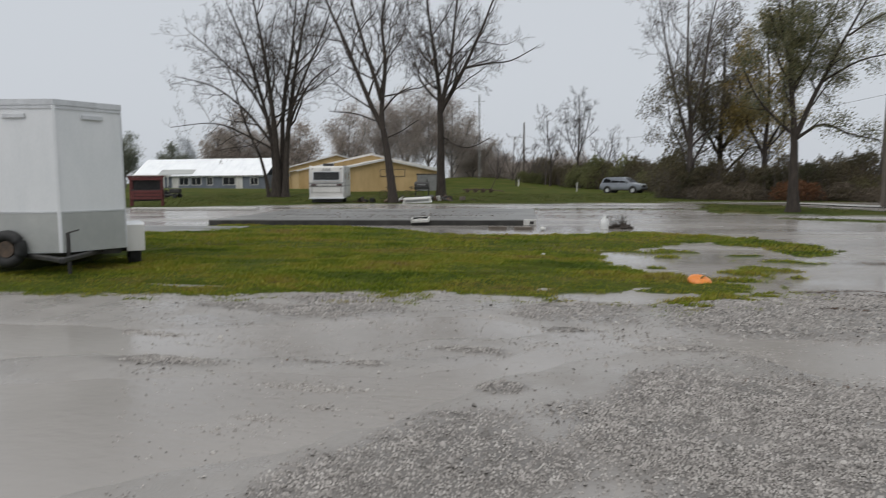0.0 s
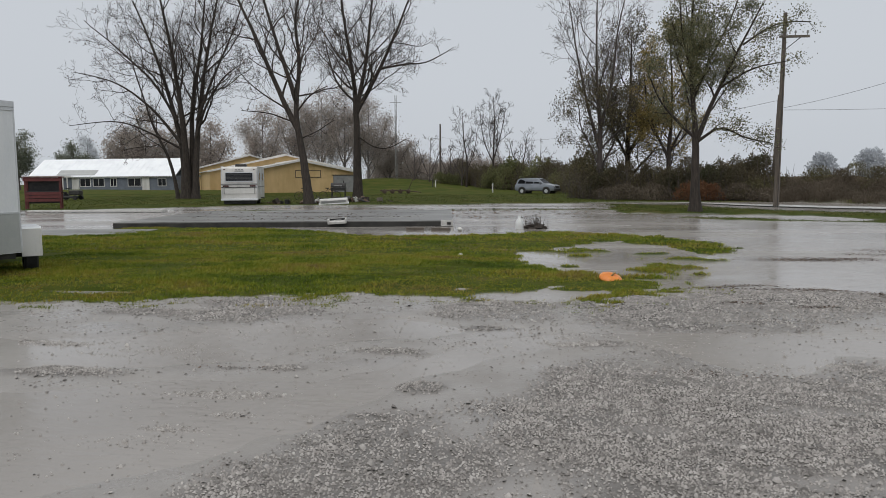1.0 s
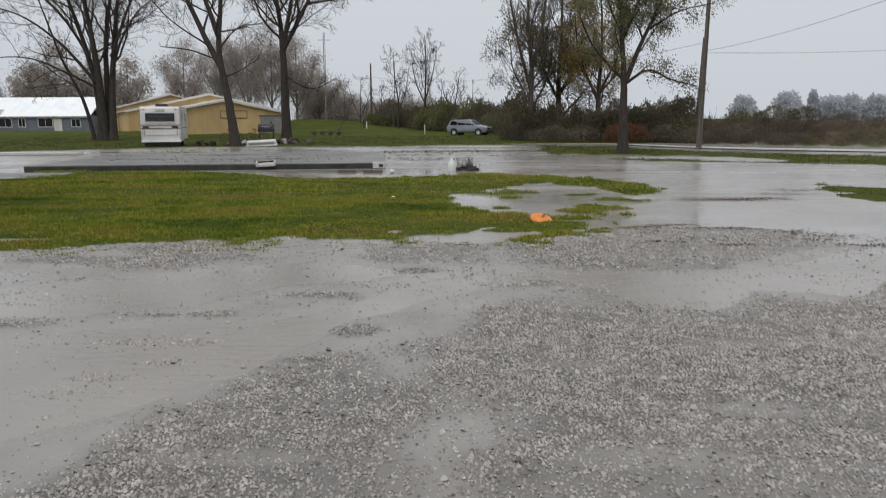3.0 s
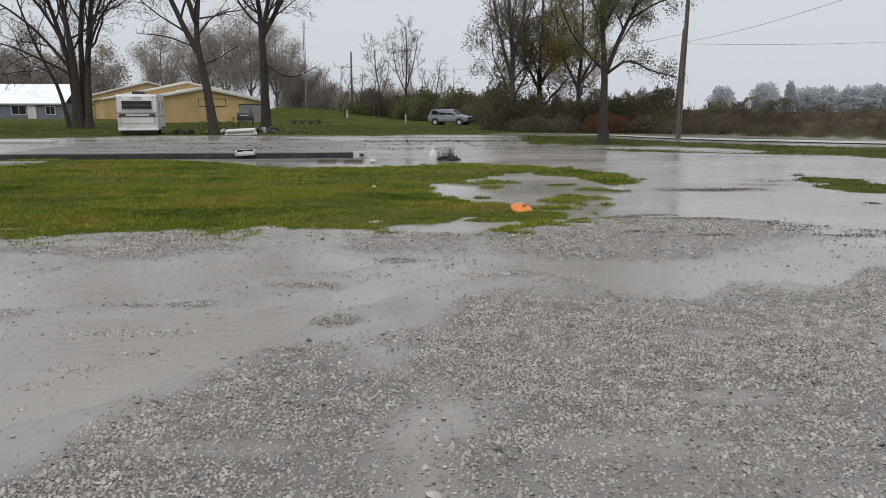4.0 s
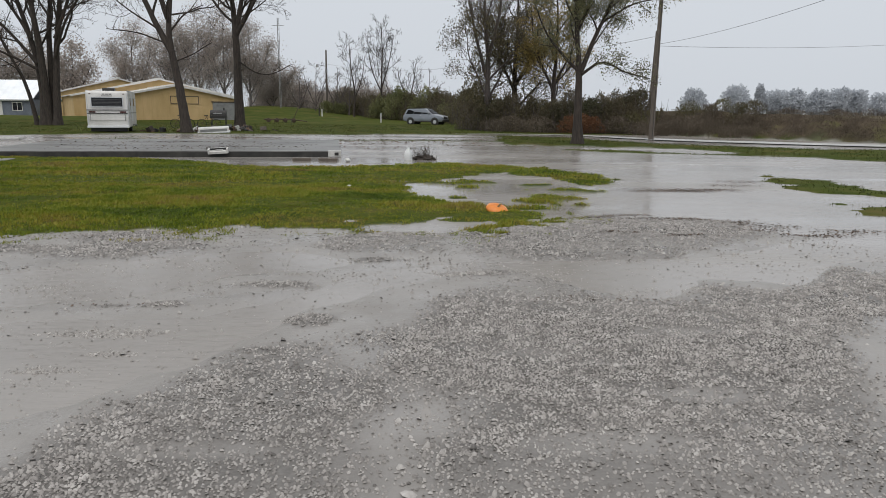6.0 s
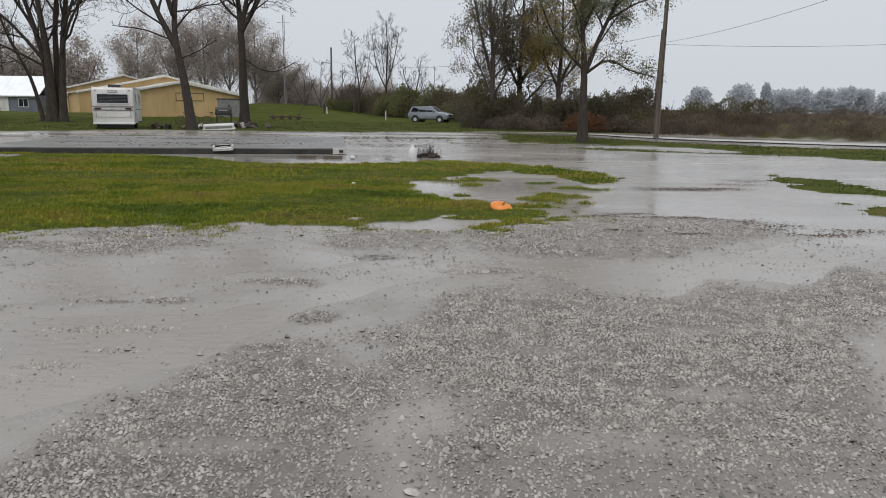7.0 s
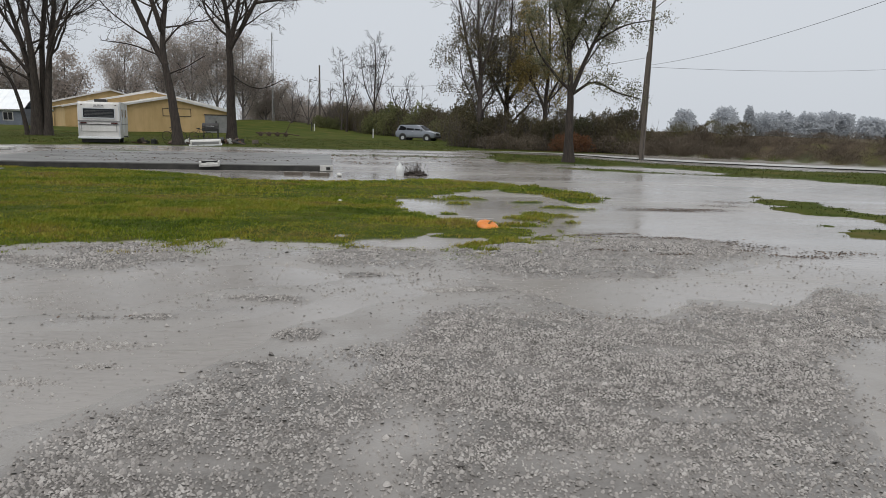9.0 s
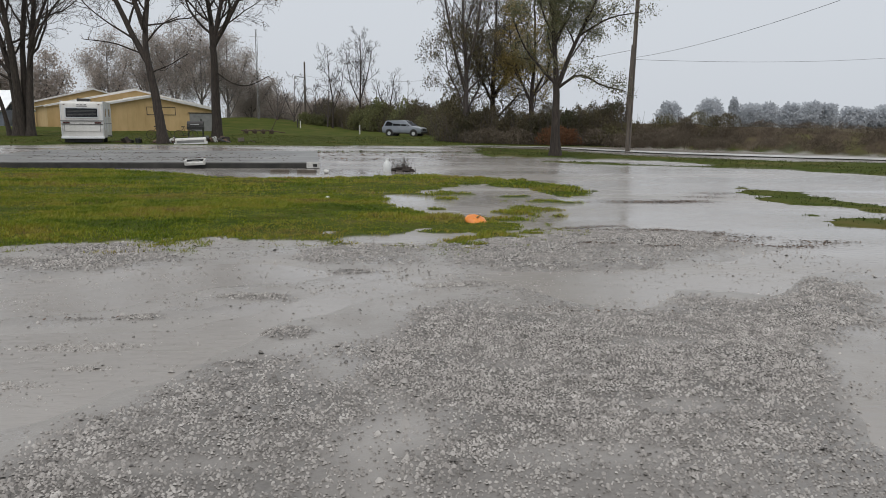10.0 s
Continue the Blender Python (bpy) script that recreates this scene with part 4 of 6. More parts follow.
thicket("thicket", "dull brown dead shrubs at the road edge", M_WEED, [(6.4, 51.5, 1.6, 1.3), (8.4, 50.6, 1.6, 1.2), (5.6, 54, 1.2, 1.0), (13.8, 49.2, 1.5, 1.2), (15.4, 48.6, 1.2, 1.0)], 850, 0.17, 33, 16, slim=0.13)
thicket("thicket", "yellow-green bushes beyond the field", M_BUSHG, [(1.5, 98, 3.4, 4.4), (-2.5, 104, 3.0, 4.6), (4.2, 92, 2.6, 3.2), (-5, 108, 3, 4), (-15.2, 118, 1.6, 2.4), (-13.0, 118, 1.8, 2.2), (5.4, 82, 1.6, 2.4)], 240, 0.3, 4, 6, slim=0.22, rise=0.4)
thicket("thicket", "grey-brown scrub beyond the field", M_BUSH, along([(-14, 128), (-8, 118), (-3, 108), (2.5, 97), (5.2, 88), (6.5, 78)], 24, 2.8, 3.8, 1.4), 170, 0.34, 5, 16, slim=0.14)
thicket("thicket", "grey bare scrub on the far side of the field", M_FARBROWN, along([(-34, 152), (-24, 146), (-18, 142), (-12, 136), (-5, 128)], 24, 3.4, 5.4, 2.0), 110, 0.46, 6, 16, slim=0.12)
thicket("weeds", "dead brown weeds standing on the bank", M_WEED, along([(15.5, 50), (17.5, 47.5), (21, 45)], 24, 1.2, 0.8, 0.9) + along([(21, 45), (26, 41), (30, 37), (36, 32), (46, 25)], 46, 1.2, 0.34, 1.0), 900, 0.17, 7, 30, M_WEED, slim=0.07, rise=1.4)
thicket("weeds", "low brown weeds on the bank face", M_WEED, along([(18.5, 47.8), (22.5, 43.4), (26.5, 38.2), (32, 33.6), (42, 25.4)], 60, 1.2, 0.3, 0.8), 900, 0.16, 8, 3, M_WEED, slim=0.08, rise=1.0)
thicket("weeds", "olive weeds along the bank top", M_BUSH, along([(16, 51), (20, 48), (24, 44.5)], 9, 1.2, 0.9, 0.5)[:-2], 800, 0.17, 9, 14, slim=0.09, rise=1.2)
trng = np.random.default_rng(5)
for k, (px, w, h) in enumerate([(174, 16, 18), (200.4, 16, 20.5), (216.5, 6.5, 21.5), (228, 17, 17.5), (239, 14, 18), (254.5, 17, 17.8), (268, 18, 19), (279, 16, 18.5), (297, 20, 16), (309, 14, 14), (320, 21, 17.5), (342, 22, 18), (362, 24, 17)]):
    n = 2600
    a, q, zz = trng.uniform(0, 6.283, n), np.sqrt(trng.uniform(0, 1, n)), trng.uniform(0, 1, n)
    rr = w * 0.5 * np.sqrt(np.clip(1 - (2 * zz - 1) ** 2 * 0.8, 0.05, 1)) * (0.95 + 0.7 * value_noise(a * 1.5, zz * 4, k))
    pts = np.stack([rr * q * np.cos(a), rr * q * np.sin(a), zz * h * (0.92 + 0.25 * value_noise(a * 2.2, q * 3, k + 40))], 1)
    # trunk and crown share the haze-painted colour
    wood_far = thing("distant_tree", pose(px, 450, 0.2), "tree in the distant wood line, rain haze painted into its colour", "tree", "distant tree line")
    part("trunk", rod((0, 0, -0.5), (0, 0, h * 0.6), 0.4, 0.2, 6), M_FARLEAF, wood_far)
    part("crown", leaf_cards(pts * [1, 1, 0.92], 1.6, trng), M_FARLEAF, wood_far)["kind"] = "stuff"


# ---- enclosed cargo trailer ----
def frame_boxes(w, h, t, d, m):
    """Four bars round an opening w by h in the xz plane, as one frame."""
    return join(box(w + 2 * t, d, t, (0, 0, h), 0, m), box(w + 2 * t, d, t, (0, 0, -t), 0, m), box(t, d, h, (-w / 2 - t / 2, 0, 0), 0, m), box(t, d, h, (w / 2 + t / 2, 0, 0), 0, m))


def wheel(parent, x, y, r=0.33, w=0.2, side=1):
    wh = part("wheel", rod((x - w * 0.2, y, r), (x + w * 0.2, y, r), r * 0.55, r * 0.55, 20), M_ALU, parent)
    bm = bmesh.new()
    n, prof = 28, [(-w / 2, r * 0.58), (-w / 2, r * 0.93), (-w * 0.38, r), (w * 0.38, r), (w / 2, r * 0.93), (w / 2, r * 0.58)]
    rings = [[bm.verts.new((x + a, y + b * math.cos(2 * math.pi * k / n), r + b * math.sin(2 * math.pi * k / n))) for a, b in prof] for k in range(n)]
    for k in range(n):
        for j in range(len(prof)):
            q = (j + 1) % len(prof)
            bm.faces.new((rings[k][j], rings[(k + 1) % n][j], rings[(k + 1) % n][q], rings[k][q]))
    bmesh.ops.recalc_face_normals(bm, faces=bm.faces[:])
    part("tyre", bm, M_BLACK, wh, "black rubber tyre")
    part("hub", rod((x + side * w * 0.2, y, r), (x + side * (w * 0.2 + 0.05), y, r), r * 0.22, r * 0.18, 12), M_STEEL, wh)
    return wh


def cargo_trailer(m):
    t = thing("cargo_trailer", m, "white V-nosed enclosed cargo trailer with grey lower guard", "trailer")
    w, low, top, back, nose = 0.985, 0.42, 2.74, 4.6, -0.55
    plan = [(-w, 0), (0, nose), (w, 0), (w, back), (-w, back)]

    def shell(z0, z1, grow):
        bm = bmesh.new()
        pts = [(x * (1 + grow / w), y - (grow if y <= 0 else -grow)) for x, y in plan]
        lo = [bm.verts.new((x, y, z0)) for x, y in pts]
        hi = [bm.verts.new((x, y, z1)) for x, y in pts]
        bm.faces.new(lo[::-1])
        bm.faces.new(hi)
        for i in range(5):
            bm.faces.new((lo[i], lo[(i + 1) % 5], hi[(i + 1) % 5], hi[i]))
        return bm

    part("body", shell(low, top, 0), M_TRAILER, t)
    part("roof", shell(top, top + 0.09, 0.02), M_ALU, t, "aluminium roof cap")
    for sgn in (-1, 1):
        a, b = Vector((0, nose, 0)), Vector((sgn * w, 0, 0))
        d = (b - a).normalized()
        nrm = Vector((d.y, -d.x, 0)) * sgn
        mid = (a + b) / 2
        q = Matrix.LocRotScale(mid + nrm * 0.004, Euler((0, 0, math.atan2(d.y, d.x))), None)
        part("stone_guard", box((b - a).length - 0.03, 0.008, 0.62, (0, 0, low + 0.01), 0, q), M_GUARD, t, "grey tread-plate stone guard")
        part("guard_trim", box((b - a).length - 0.02, 0.016, 0.025, (0, 0, low + 0.635), 0, q), M_ALU, t)
        part("roof_trim", box((b - a).length, 0.02, 0.05, (0, 0, top - 0.055), 0, q), M_ALU, t)
        c = a + (b - a) * 0.55
        lamp = Matrix.LocRotScale(c + nrm * 0.02, Euler((0, 0, math.atan2(d.y, d.x))), None)
        part("marker_light", box(0.36, 0.025, 0.07, (0, 0, top - 0.2), 0.008, lamp), M_ALU, t, "dull marker lamp bar")
        part("corner_trim", box(0.05, 0.05, top - low, (sgn * (w - 0.006), 0.02, low), 0.012), M_ALU, t)
        fx = sgn * (w + 0.17)
        fender = prism([(-0.46, 0), (-0.46, 0.42), (-0.4, 0.48), (0.4, 0.48), (0.46, 0.42), (0.46, 0), (0.42, 0), (0.42, 0.4), (0.38, 0.44), (-0.38, 0.44), (-0.42, 0.4), (-0.42, 0)], 0.3, pose(fx, 0.72, 0.34, 0, 0, 90))
        part("fender", fender, M_TRAILER, t, "white sheet-metal wheel fender")
        part("mudguard", box(0.3, 0.02, 0.46, (fx, 0.255, 0.33), 0.006), M_WHITE, t, "white mud flap in front of the wheel")
        wheel(t, fx, 0.72, 0.33, 0.2, sgn)
    part("nose_trim", box(0.06, 0.05, top - low, (0, nose + 0.008, low), 0.015), M_TRAILER, t)
    part("chassis", box(1.8, back - 0.1, 0.1, (0, back / 2, low - 0.1)), M_STEEL, t)
    part("axle", rod((-w - 0.15, 0.72, 0.33), (w + 0.15, 0.72, 0.33), 0.04), M_STEEL, t)
    for sgn in (-1, 1):
        part("tongue", rod((sgn * 0.6, 0.1, 0.37), (0, -1.25, 0.37), 0.045, 0.045, 6), M_STEEL, t)
    jack = part("jack", rod((0.1, -0.72, 0.12), (0.1, -0.72, 0.75), 0.032), M_STEEL, t, "dark steel tongue jack")
    part("foot", box(0.2, 0.2, 0.02, (0.1, -0.72, 0.06)), M_STEEL, jack)
    part("foot_pole", rod((0.1, -0.72, 0.08), (0.1, -0.72, 0.3), 0.025), M_STEEL, jack)
    part("crank", rod((0.1, -0.72, 0.75), (0.26, -0.72, 0.79), 0.012), M_STEEL, jack)
    part("coupler", box(0.09, 0.24, 0.08, (0, -1.34, 0.34), 0.02), M_STEEL, t)
    spare = Matrix.LocRotScale(Vector((-0.74, -0.25, 0.5)), Euler((0, 0, math.atan2(-0.55, 0.985) + math.pi / 2)), None)
    sp = part("spare_wheel", rod((-0.06, 0, 0), (0.06, 0, 0), 0.13, 0.13, 20), M_RUST, t, "rusty spare wheel on the nose panel")
    sp.matrix_local = spare
    tyre = Branches()
    tyre.tube([(0, 0.21 * math.cos(a), 0.21 * math.sin(a)) for a in np.linspace(0, 2 * math.pi, 29)], [0.09] * 29, 10)
    part("tyre", tyre.data(), M_BLACK, sp, "worn black tyre", True)
    part("rear_ramp", box(1.84, 0.04, 2.2, (0, back + 0.022, low + 0.03)), M_TRAILER, t)
    return t


cargo_trailer(Matrix.Translation((-8.91, 9.68, -0.02)) @ Matrix.Rotation(math.atan2(0.676, 0.737), 4, "Z"))


# ---- old camper on the lawn ----
def camper(m):
    t = thing("camper", m, "old cream-white travel trailer with dark rear window", "camper")
    w, ln = 1.18, 5.6
    prof = [(0, 0.36), (-0.1, 0.46), (-0.17, 1.0), (-0.12, 1.7), (0, 2.45), (0.12, 2.56), (ln - 0.4, 2.56), (ln - 0.05, 2.3), (ln, 1.2), (ln - 0.3, 0.36)]
    bm = prism([(x, z) for x, z in prof], 2 * w, Matrix.Rotation(math.pi / 2, 4, "Z"), 0.05)
    part("body", bm, M_WHITE, t, "", False)
    win = part("rear_window", box(1.72, 0.03, 0.52, (0, -0.17, 1.6), 0.01, Matrix.Translation((0, 0.02, 0)) @ Matrix.Rotation(radians(-5), 4, "X") @ Matrix.Translation((0, -0.16, 0.0))), M_GLASS, t, "dark rear window with blinds")
    for k in range(5):
        part("blind_slat", box(1.6, 0.008, 0.025, (0, -0.2, 1.65 + k * 0.085), 0, Matrix.Translation((0, 0.02, 0)) @ Matrix.Rotation(radians(-5), 4, "X") @ Matrix.Translation((0, -0.152, 0.0))), M_BLIND, win)
    fr = frame_boxes(1.74, 0.54, 0.05, 0.05, Matrix.Translation((0, 0.02, 1.59)) @ Matrix.Rotation(radians(-5), 4, "X") @ Matrix.Translation((0, -0.2, 0)))
    part("window_frame", fr, M_ALU, win)
    part("belt_moulding", box(2.34, 0.07, 0.07, (0, -0.17, 1.37), 0.012), M_GREYDOOR, t, "grey moulding strip across the back")
    for sgn in (-1, 1):
        part("tail_light", box(0.36, 0.05, 0.09, (sgn * 0.86, -0.2, 1.24), 0.015), M_TAIL, t, "dull red tail lamp")
        part("clearance_light", box(0.1, 0.04, 0.05, (sgn * 0.95, -0.02, 2.35), 0.01), M_TAIL, t)
        part("side_trim", box(0.02, ln - 0.5, 0.05, (sgn * (w + 0.01), ln / 2, 1.2)), M_GREYDOOR, t)
        wheel(t, sgn * (w - 0.2), 2.7, 0.33, 0.2, sgn)
        part("roof_edge", rod((sgn * (w - 0.02), 0.05, 2.57), (sgn * (w - 0.02), ln - 0.5, 2.57), 0.025), M_ALU, t)
        part("awning_arm", box(0.05, 0.06, 1.5, (sgn * (w + 0.03), 0.5, 0.9)), M_ALU, t)
    part("lower_panel", box(1.9, 0.02, 0.36, (0, -0.165, 0.78), 0.005), M_WHITE, t)
    for x in (-0.975, 0.975):
        part("panel_rib", box(0.03, 0.03, 0.4, (x, -0.17, 0.76)), M_GREYDOOR, t)
    part("lower_strip", box(2.3, 0.06, 0.035, (0, -0.19, 1.18), 0.008), M_STEEL, t, "dark rub strip under the lamps")
    # added black strip imitates the shade under the body
    part("underbody_shade", box(2.1, 0.05, 0.22, (0, 0.15, 0.1), 0.01), M_STEEL, t, "black strip added as the shade under the body")
    for x in (-1.12, 1.12):
        part("ladder_rail", rod((x, -0.2, 0.5), (x, -0.12, 2.45), 0.02, 0.02, 8), M_ALU, t)
    part("bumper", box(2.36, 0.2, 0.13, (0, -0.18, 0.33), 0.02), M_TRAILER, t, "white rear bumper")
    part("number_board", box(0.3, 0.015, 0.13, (0, -0.215, 1.22), 0.004), M_BLOCK, t, "pale blank board under the window")
    for k in range(3):
        part("maker_badge", box(0.14, 0.015, 0.06, (-0.2 + k * 0.2, -0.045, 2.33), 0.005), M_GREYDOOR, t, "dark plain badge bar")
    part("lettering_bar", box(0.6, 0.012, 0.04, (0, -0.07, 2.24), 0.004), M_GREYDOOR, t)
    part("roof_vent", box(0.7, 0.8, 0.2, (0.0, 1.4, 2.56), 0.04), M_STEEL, t, "black roof air conditioner")
    part("vent_hatch", box(0.4, 0.4, 0.12, (-0.5, 3.4, 2.56), 0.03), M_PLASTIC, t)
    for y, ww in ((1.2, 0.8), (3.6, 1.0)):
        s = part("side_window", box(0.02, ww, 0.5, (w + 0.008, y, 1.65), 0.004), M_GLASS, t, "dark side window")
        part("window_frame", join(box(0.04, ww + 0.08, 0.04, (w + 0.012, y, 1.61)), box(0.04, ww + 0.08, 0.04, (w + 0.012, y, 2.15)), box(0.04, 0.04, 0.5, (w + 0.012, y - ww / 2 - 0.02, 1.65)), box(0.04, 0.04, 0.5, (w + 0.012, y + ww / 2 + 0.02, 1.65))), M_ALU, s)
    part("door", box(0.025, 0.66, 1.75, (w + 0.006, 2.3, 0.68), 0.008), M_TRAILER, t)
    part("step_frame", box(0.3, 0.5, 0.06, (w + 0.1, 2.3, 0.42)), M_STEEL, t)
    part("chassis", box(1.6, ln - 0.2, 0.14, (0, ln / 2, 0.22)), M_STEEL, t)
    for sgn in (-1, 1):
        part("stabiliser", rod((sgn * 0.9, 0.3, 0.0), (sgn * 0.9, 0.3, 0.45), 0.03), M_STEEL, t)
    return t


camper(Matrix.Translation((-19.25, 44.7, 0.0)) @ Matrix.Rotation(radians(17), 4, "Z"))


# ---- ochre barns, three gables behind one another ----
def barn(m, half, eave, ridge, length, label, with_window=False, with_lean=False):
    t = thing("barn", m, label, "barn")
    prof = [(-half, 0), (half, 0), (half, eave), (0, ridge), (-half, eave)]
    part("wall", prism(prof, length, Matrix.Translation((0, length / 2, -0.3))), M_YELLOW, t)
    for k in range(int(2 * half / 0.9)):
        x = -half + 0.45 + k * 0.9
        z = ridge - (ridge - eave) * abs(x) / half - 0.3
        part("batten", box(0.06, 0.03, z - 0.12, (x, -0.012, 0)), M_YELLOW, t)
    slope = math.atan2(ridge - eave, half)
    over, thick = 0.35, 0.1
    run = half / math.cos(slope) + over
    for sgn in (-1, 1):
        q = Matrix.Translation((0, 0, ridge - 0.3 + 0.06)) @ Matrix.Rotation(sgn * slope, 4, "Y")
        rf = part("roof", box(run, length + 0.6, thick, (sgn * run / 2, length / 2, -0.02), 0, q), M_ROOF, t, "pale corrugated metal roof")
        part("barge_board", box(run, 0.05, 0.2, (sgn * run / 2, -0.33, -0.13), 0, q), M_WHITE, rf, "white barge board")
        for k in range(int(length / 0.75)):
            part("roof_rib", box(run, 0.05, 0.03, (sgn * run / 2, 0.1 + k * 0.75, thick - 0.022), 0, q), M_ROOF, rf)
    part("ridge_cap", box(0.4, length + 0.62, 0.06, (0, length / 2, ridge - 0.3 + 0.14)), M_ROOF, t)
    if with_window:
        wn_ = part("window_outline", frame_boxes(2.9, 0.75, 0.06, 0.06, pose(0.9, -0.02, 1.95)), M_STEEL, t, "dark outline of a boarded opening")
        part("board", box(2.9, 0.03, 0.75, (0.9, -0.01, 1.95)), M_YELLOW, wn_)
    if with_lean:
        part("sliding_door", box(2.5, 0.08, 2.1, (half - 1.45, -0.06, 0.0)), M_GREYDOOR, t, "grey weathered sliding door")
        part("door_track", box(2.7, 0.1, 0.1, (half - 1.45, -0.08, 2.12)), M_STEEL, t)
    return t


BARN_TURN = Matrix.Rotation(math.atan2(0.5, 0.866), 4, "Z")
barn(Matrix.Translation((-26.92, 80.0, 0.15)) @ BARN_TURN, 6.6, 2.85, 4.15, 16, "ochre-painted metal barn with pale gable roof", True, True)
barn(Matrix.Translation((-34.0, 95.0, 0.15)) @ BARN_TURN, 10.2, 3.2, 5.4, 18, "larger ochre-painted barn behind the first one")
barn(Matrix.Translation((-48.8, 118.0, 0.3)) @ BARN_TURN, 8.5, 4.0, 6.2, 18, "rear ochre-painted barn with pale metal roof")


# ---- long low house with a white roof ----
def low_house(m):
    t = thing("house", m, "long low grey-blue house with bright white metal roof", "house")
    ln, dp, eave, ridge = 23.2, 8.0, 2.45, 5.1
    part("wall", box(ln, dp, eave + 0.4, (0, dp / 2, -0.4)), M_SIDING, t)
    for k in range(9):
        part("siding_board", box(ln + 0.04, 0.03, 0.03, (0, -0.01, 0.2 + k * 0.25)), M_SIDING, t)
    slope = math.atan2(ridge - eave, dp / 2)
    run = (dp / 2) / math.cos(slope) + 0.45
    for sgn in (-1, 1):
        q = Matrix.Translation((0, dp / 2, ridge)) @ Matrix.Rotation(-sgn * slope, 4, "X")
        rf = part("roof", box(ln + 0.8, run, 0.1, (0, sgn * run / 2, 0), 0, q), M_WROOF, t, "white ribbed metal roof")
        if sgn < 0:
            for k in range(26):
                part("roof_rib", box(0.05, run, 0.03, (-ln / 2 + 0.2 + k * 0.9, sgn * run / 2, 0.1), 0, q), M_WROOF, rf)
            part("roof_panel", box(6.2, 1.35, 0.05, (-4.2, -run + 1.25, 0.13), 0.01, q), M_GUARD, rf, "grey patch panel on the roof")
    part("gutter", box(ln + 0.8, 0.14, 0.12, (0, -0.36, eave - 0.18), 0.02), M_GREYDOOR, t)
    for x, ww, hh in ((-9.6, 0.9, 1.1), (-8.3, 0.9, 1.1), (-2.6, 1.6, 1.1), (-0.4, 1.7, 1.1), (2.0, 0.9, 1.1), (5.4, 2.0, 1.1), (9.8, 1.2, 1.0)):
        wd = part("window", box(ww, 0.05, hh, (x, -0.02, 0.95)), M_GLASS, t, "dark window with white frame")
        part("frame", frame_boxes(ww, hh, 0.09, 0.09, pose(x, -0.03, 0.95)), M_WHITE, wd)
        part("glazing_bar", box(0.05, 0.08, hh, (x, -0.03, 0.95)), M_WHITE, wd)
    for x, mat in ((-6.9, M_WHITE), (-4.2, M_WHITE), (7.2, M_WHITE)):
        d = part("door", box(1.0, 0.06, 2.0, (x, -0.03, 0.1), 0.01), mat, t, "white panel door")
        part("door_frame", frame_boxes(1.0, 2.0, 0.08, 0.1, pose(x, -0.03, 0.1)), M_WHITE, d)
    for x in (-10.6, -7.6, -5.6, -4.9):
        part("porch_post", box(0.12, 0.12, eave, (x, -1.0, 0)), M_WHITE, t)
    part("porch_beam", box(7.0, 0.14, 0.16, (-7.7, -1.0, eave - 0.05)), M_WHITE, t)
    return t


low_house(pose(-65.1, 100, 0.2, 0, 0, 0.5))


# ---- concrete foundation slab and what lies on it ----
def slab(m):
    t = thing("foundation_slab", m, "raised wet concrete foundation slab with dark side", "slab")
    bm = box(11.4, 9.0, 0.2, (0, 4.5, 0.0), 0.015)
    part("top", bm, M_CONC, t)
    part("front_face", box(11.36, 0.03, 0.185, (0, -0.012, -0.02)), M_CONCSIDE, t, "dark front face of the slab")
    part("end_block", box(0.42, 0.22, 0.2, (5.5, -0.03, 0.012), 0.01), M_BLOCK, t, "pale concrete block at the corner")
    # dark patch on the block face paints the shade in its hole
    part("block_hole_shade", box(0.13, 0.02, 0.09, (5.56, -0.15, 0.06)), M_CONCSIDE, t)
    return t


slab(Matrix.Translation((-8.25, 22.55, 0.0)) @ Matrix.Rotation(math.atan2(1.35, 11.2), 4, "Z"))
walkway = part("concrete_walk", box(7.5, 0.6, 0.1, (0, 0, 0), 0.01), M_BLOCK)
walkway.matrix_world = pose(-22.6, 34.2, 0.03, 0, 0, 1)
tagged(walkway, "pale strip of concrete walk beside the lawn", "walkway")
ramp = part("concrete_apron", box(3.6, 2.2, 0.08, (0, 0, 0), 0.02), M_BLOCK)
ramp.matrix_world = pose(-13.2, 19.2, -0.02, 1.5, 0, 6)
ramp.data.materials[0] = M_CONC
tagged(ramp, "pale wet concrete apron at the slab corner", "paving")


def hollow_block(m, label):
    t = thing("concrete_block", m, label, "block")
    part("shell", join(box(0.62, 0.3, 0.08, (0, 0, 0), 0.012), box(0.62, 0.04, 0.07, (0, 0.13, 0.08), 0.01), box(0.05, 0.3, 0.07, (-0.285, 0, 0.08), 0.01), box(0.05, 0.3, 0.07, (0.285, 0, 0.08), 0.01), box(0.24, 0.05, 0.035, (0.02, -0.02, 0.08), 0.01)), M_BLOCK, t)
    # black sheet on the back wall paints the shade inside the hollow
    part("hollow_shade", box(0.52, 0.012, 0.062, (0, 0.104, 0.081)), M_BLACK, t, "black sheet painting the shade inside the block's hollow")
    return t


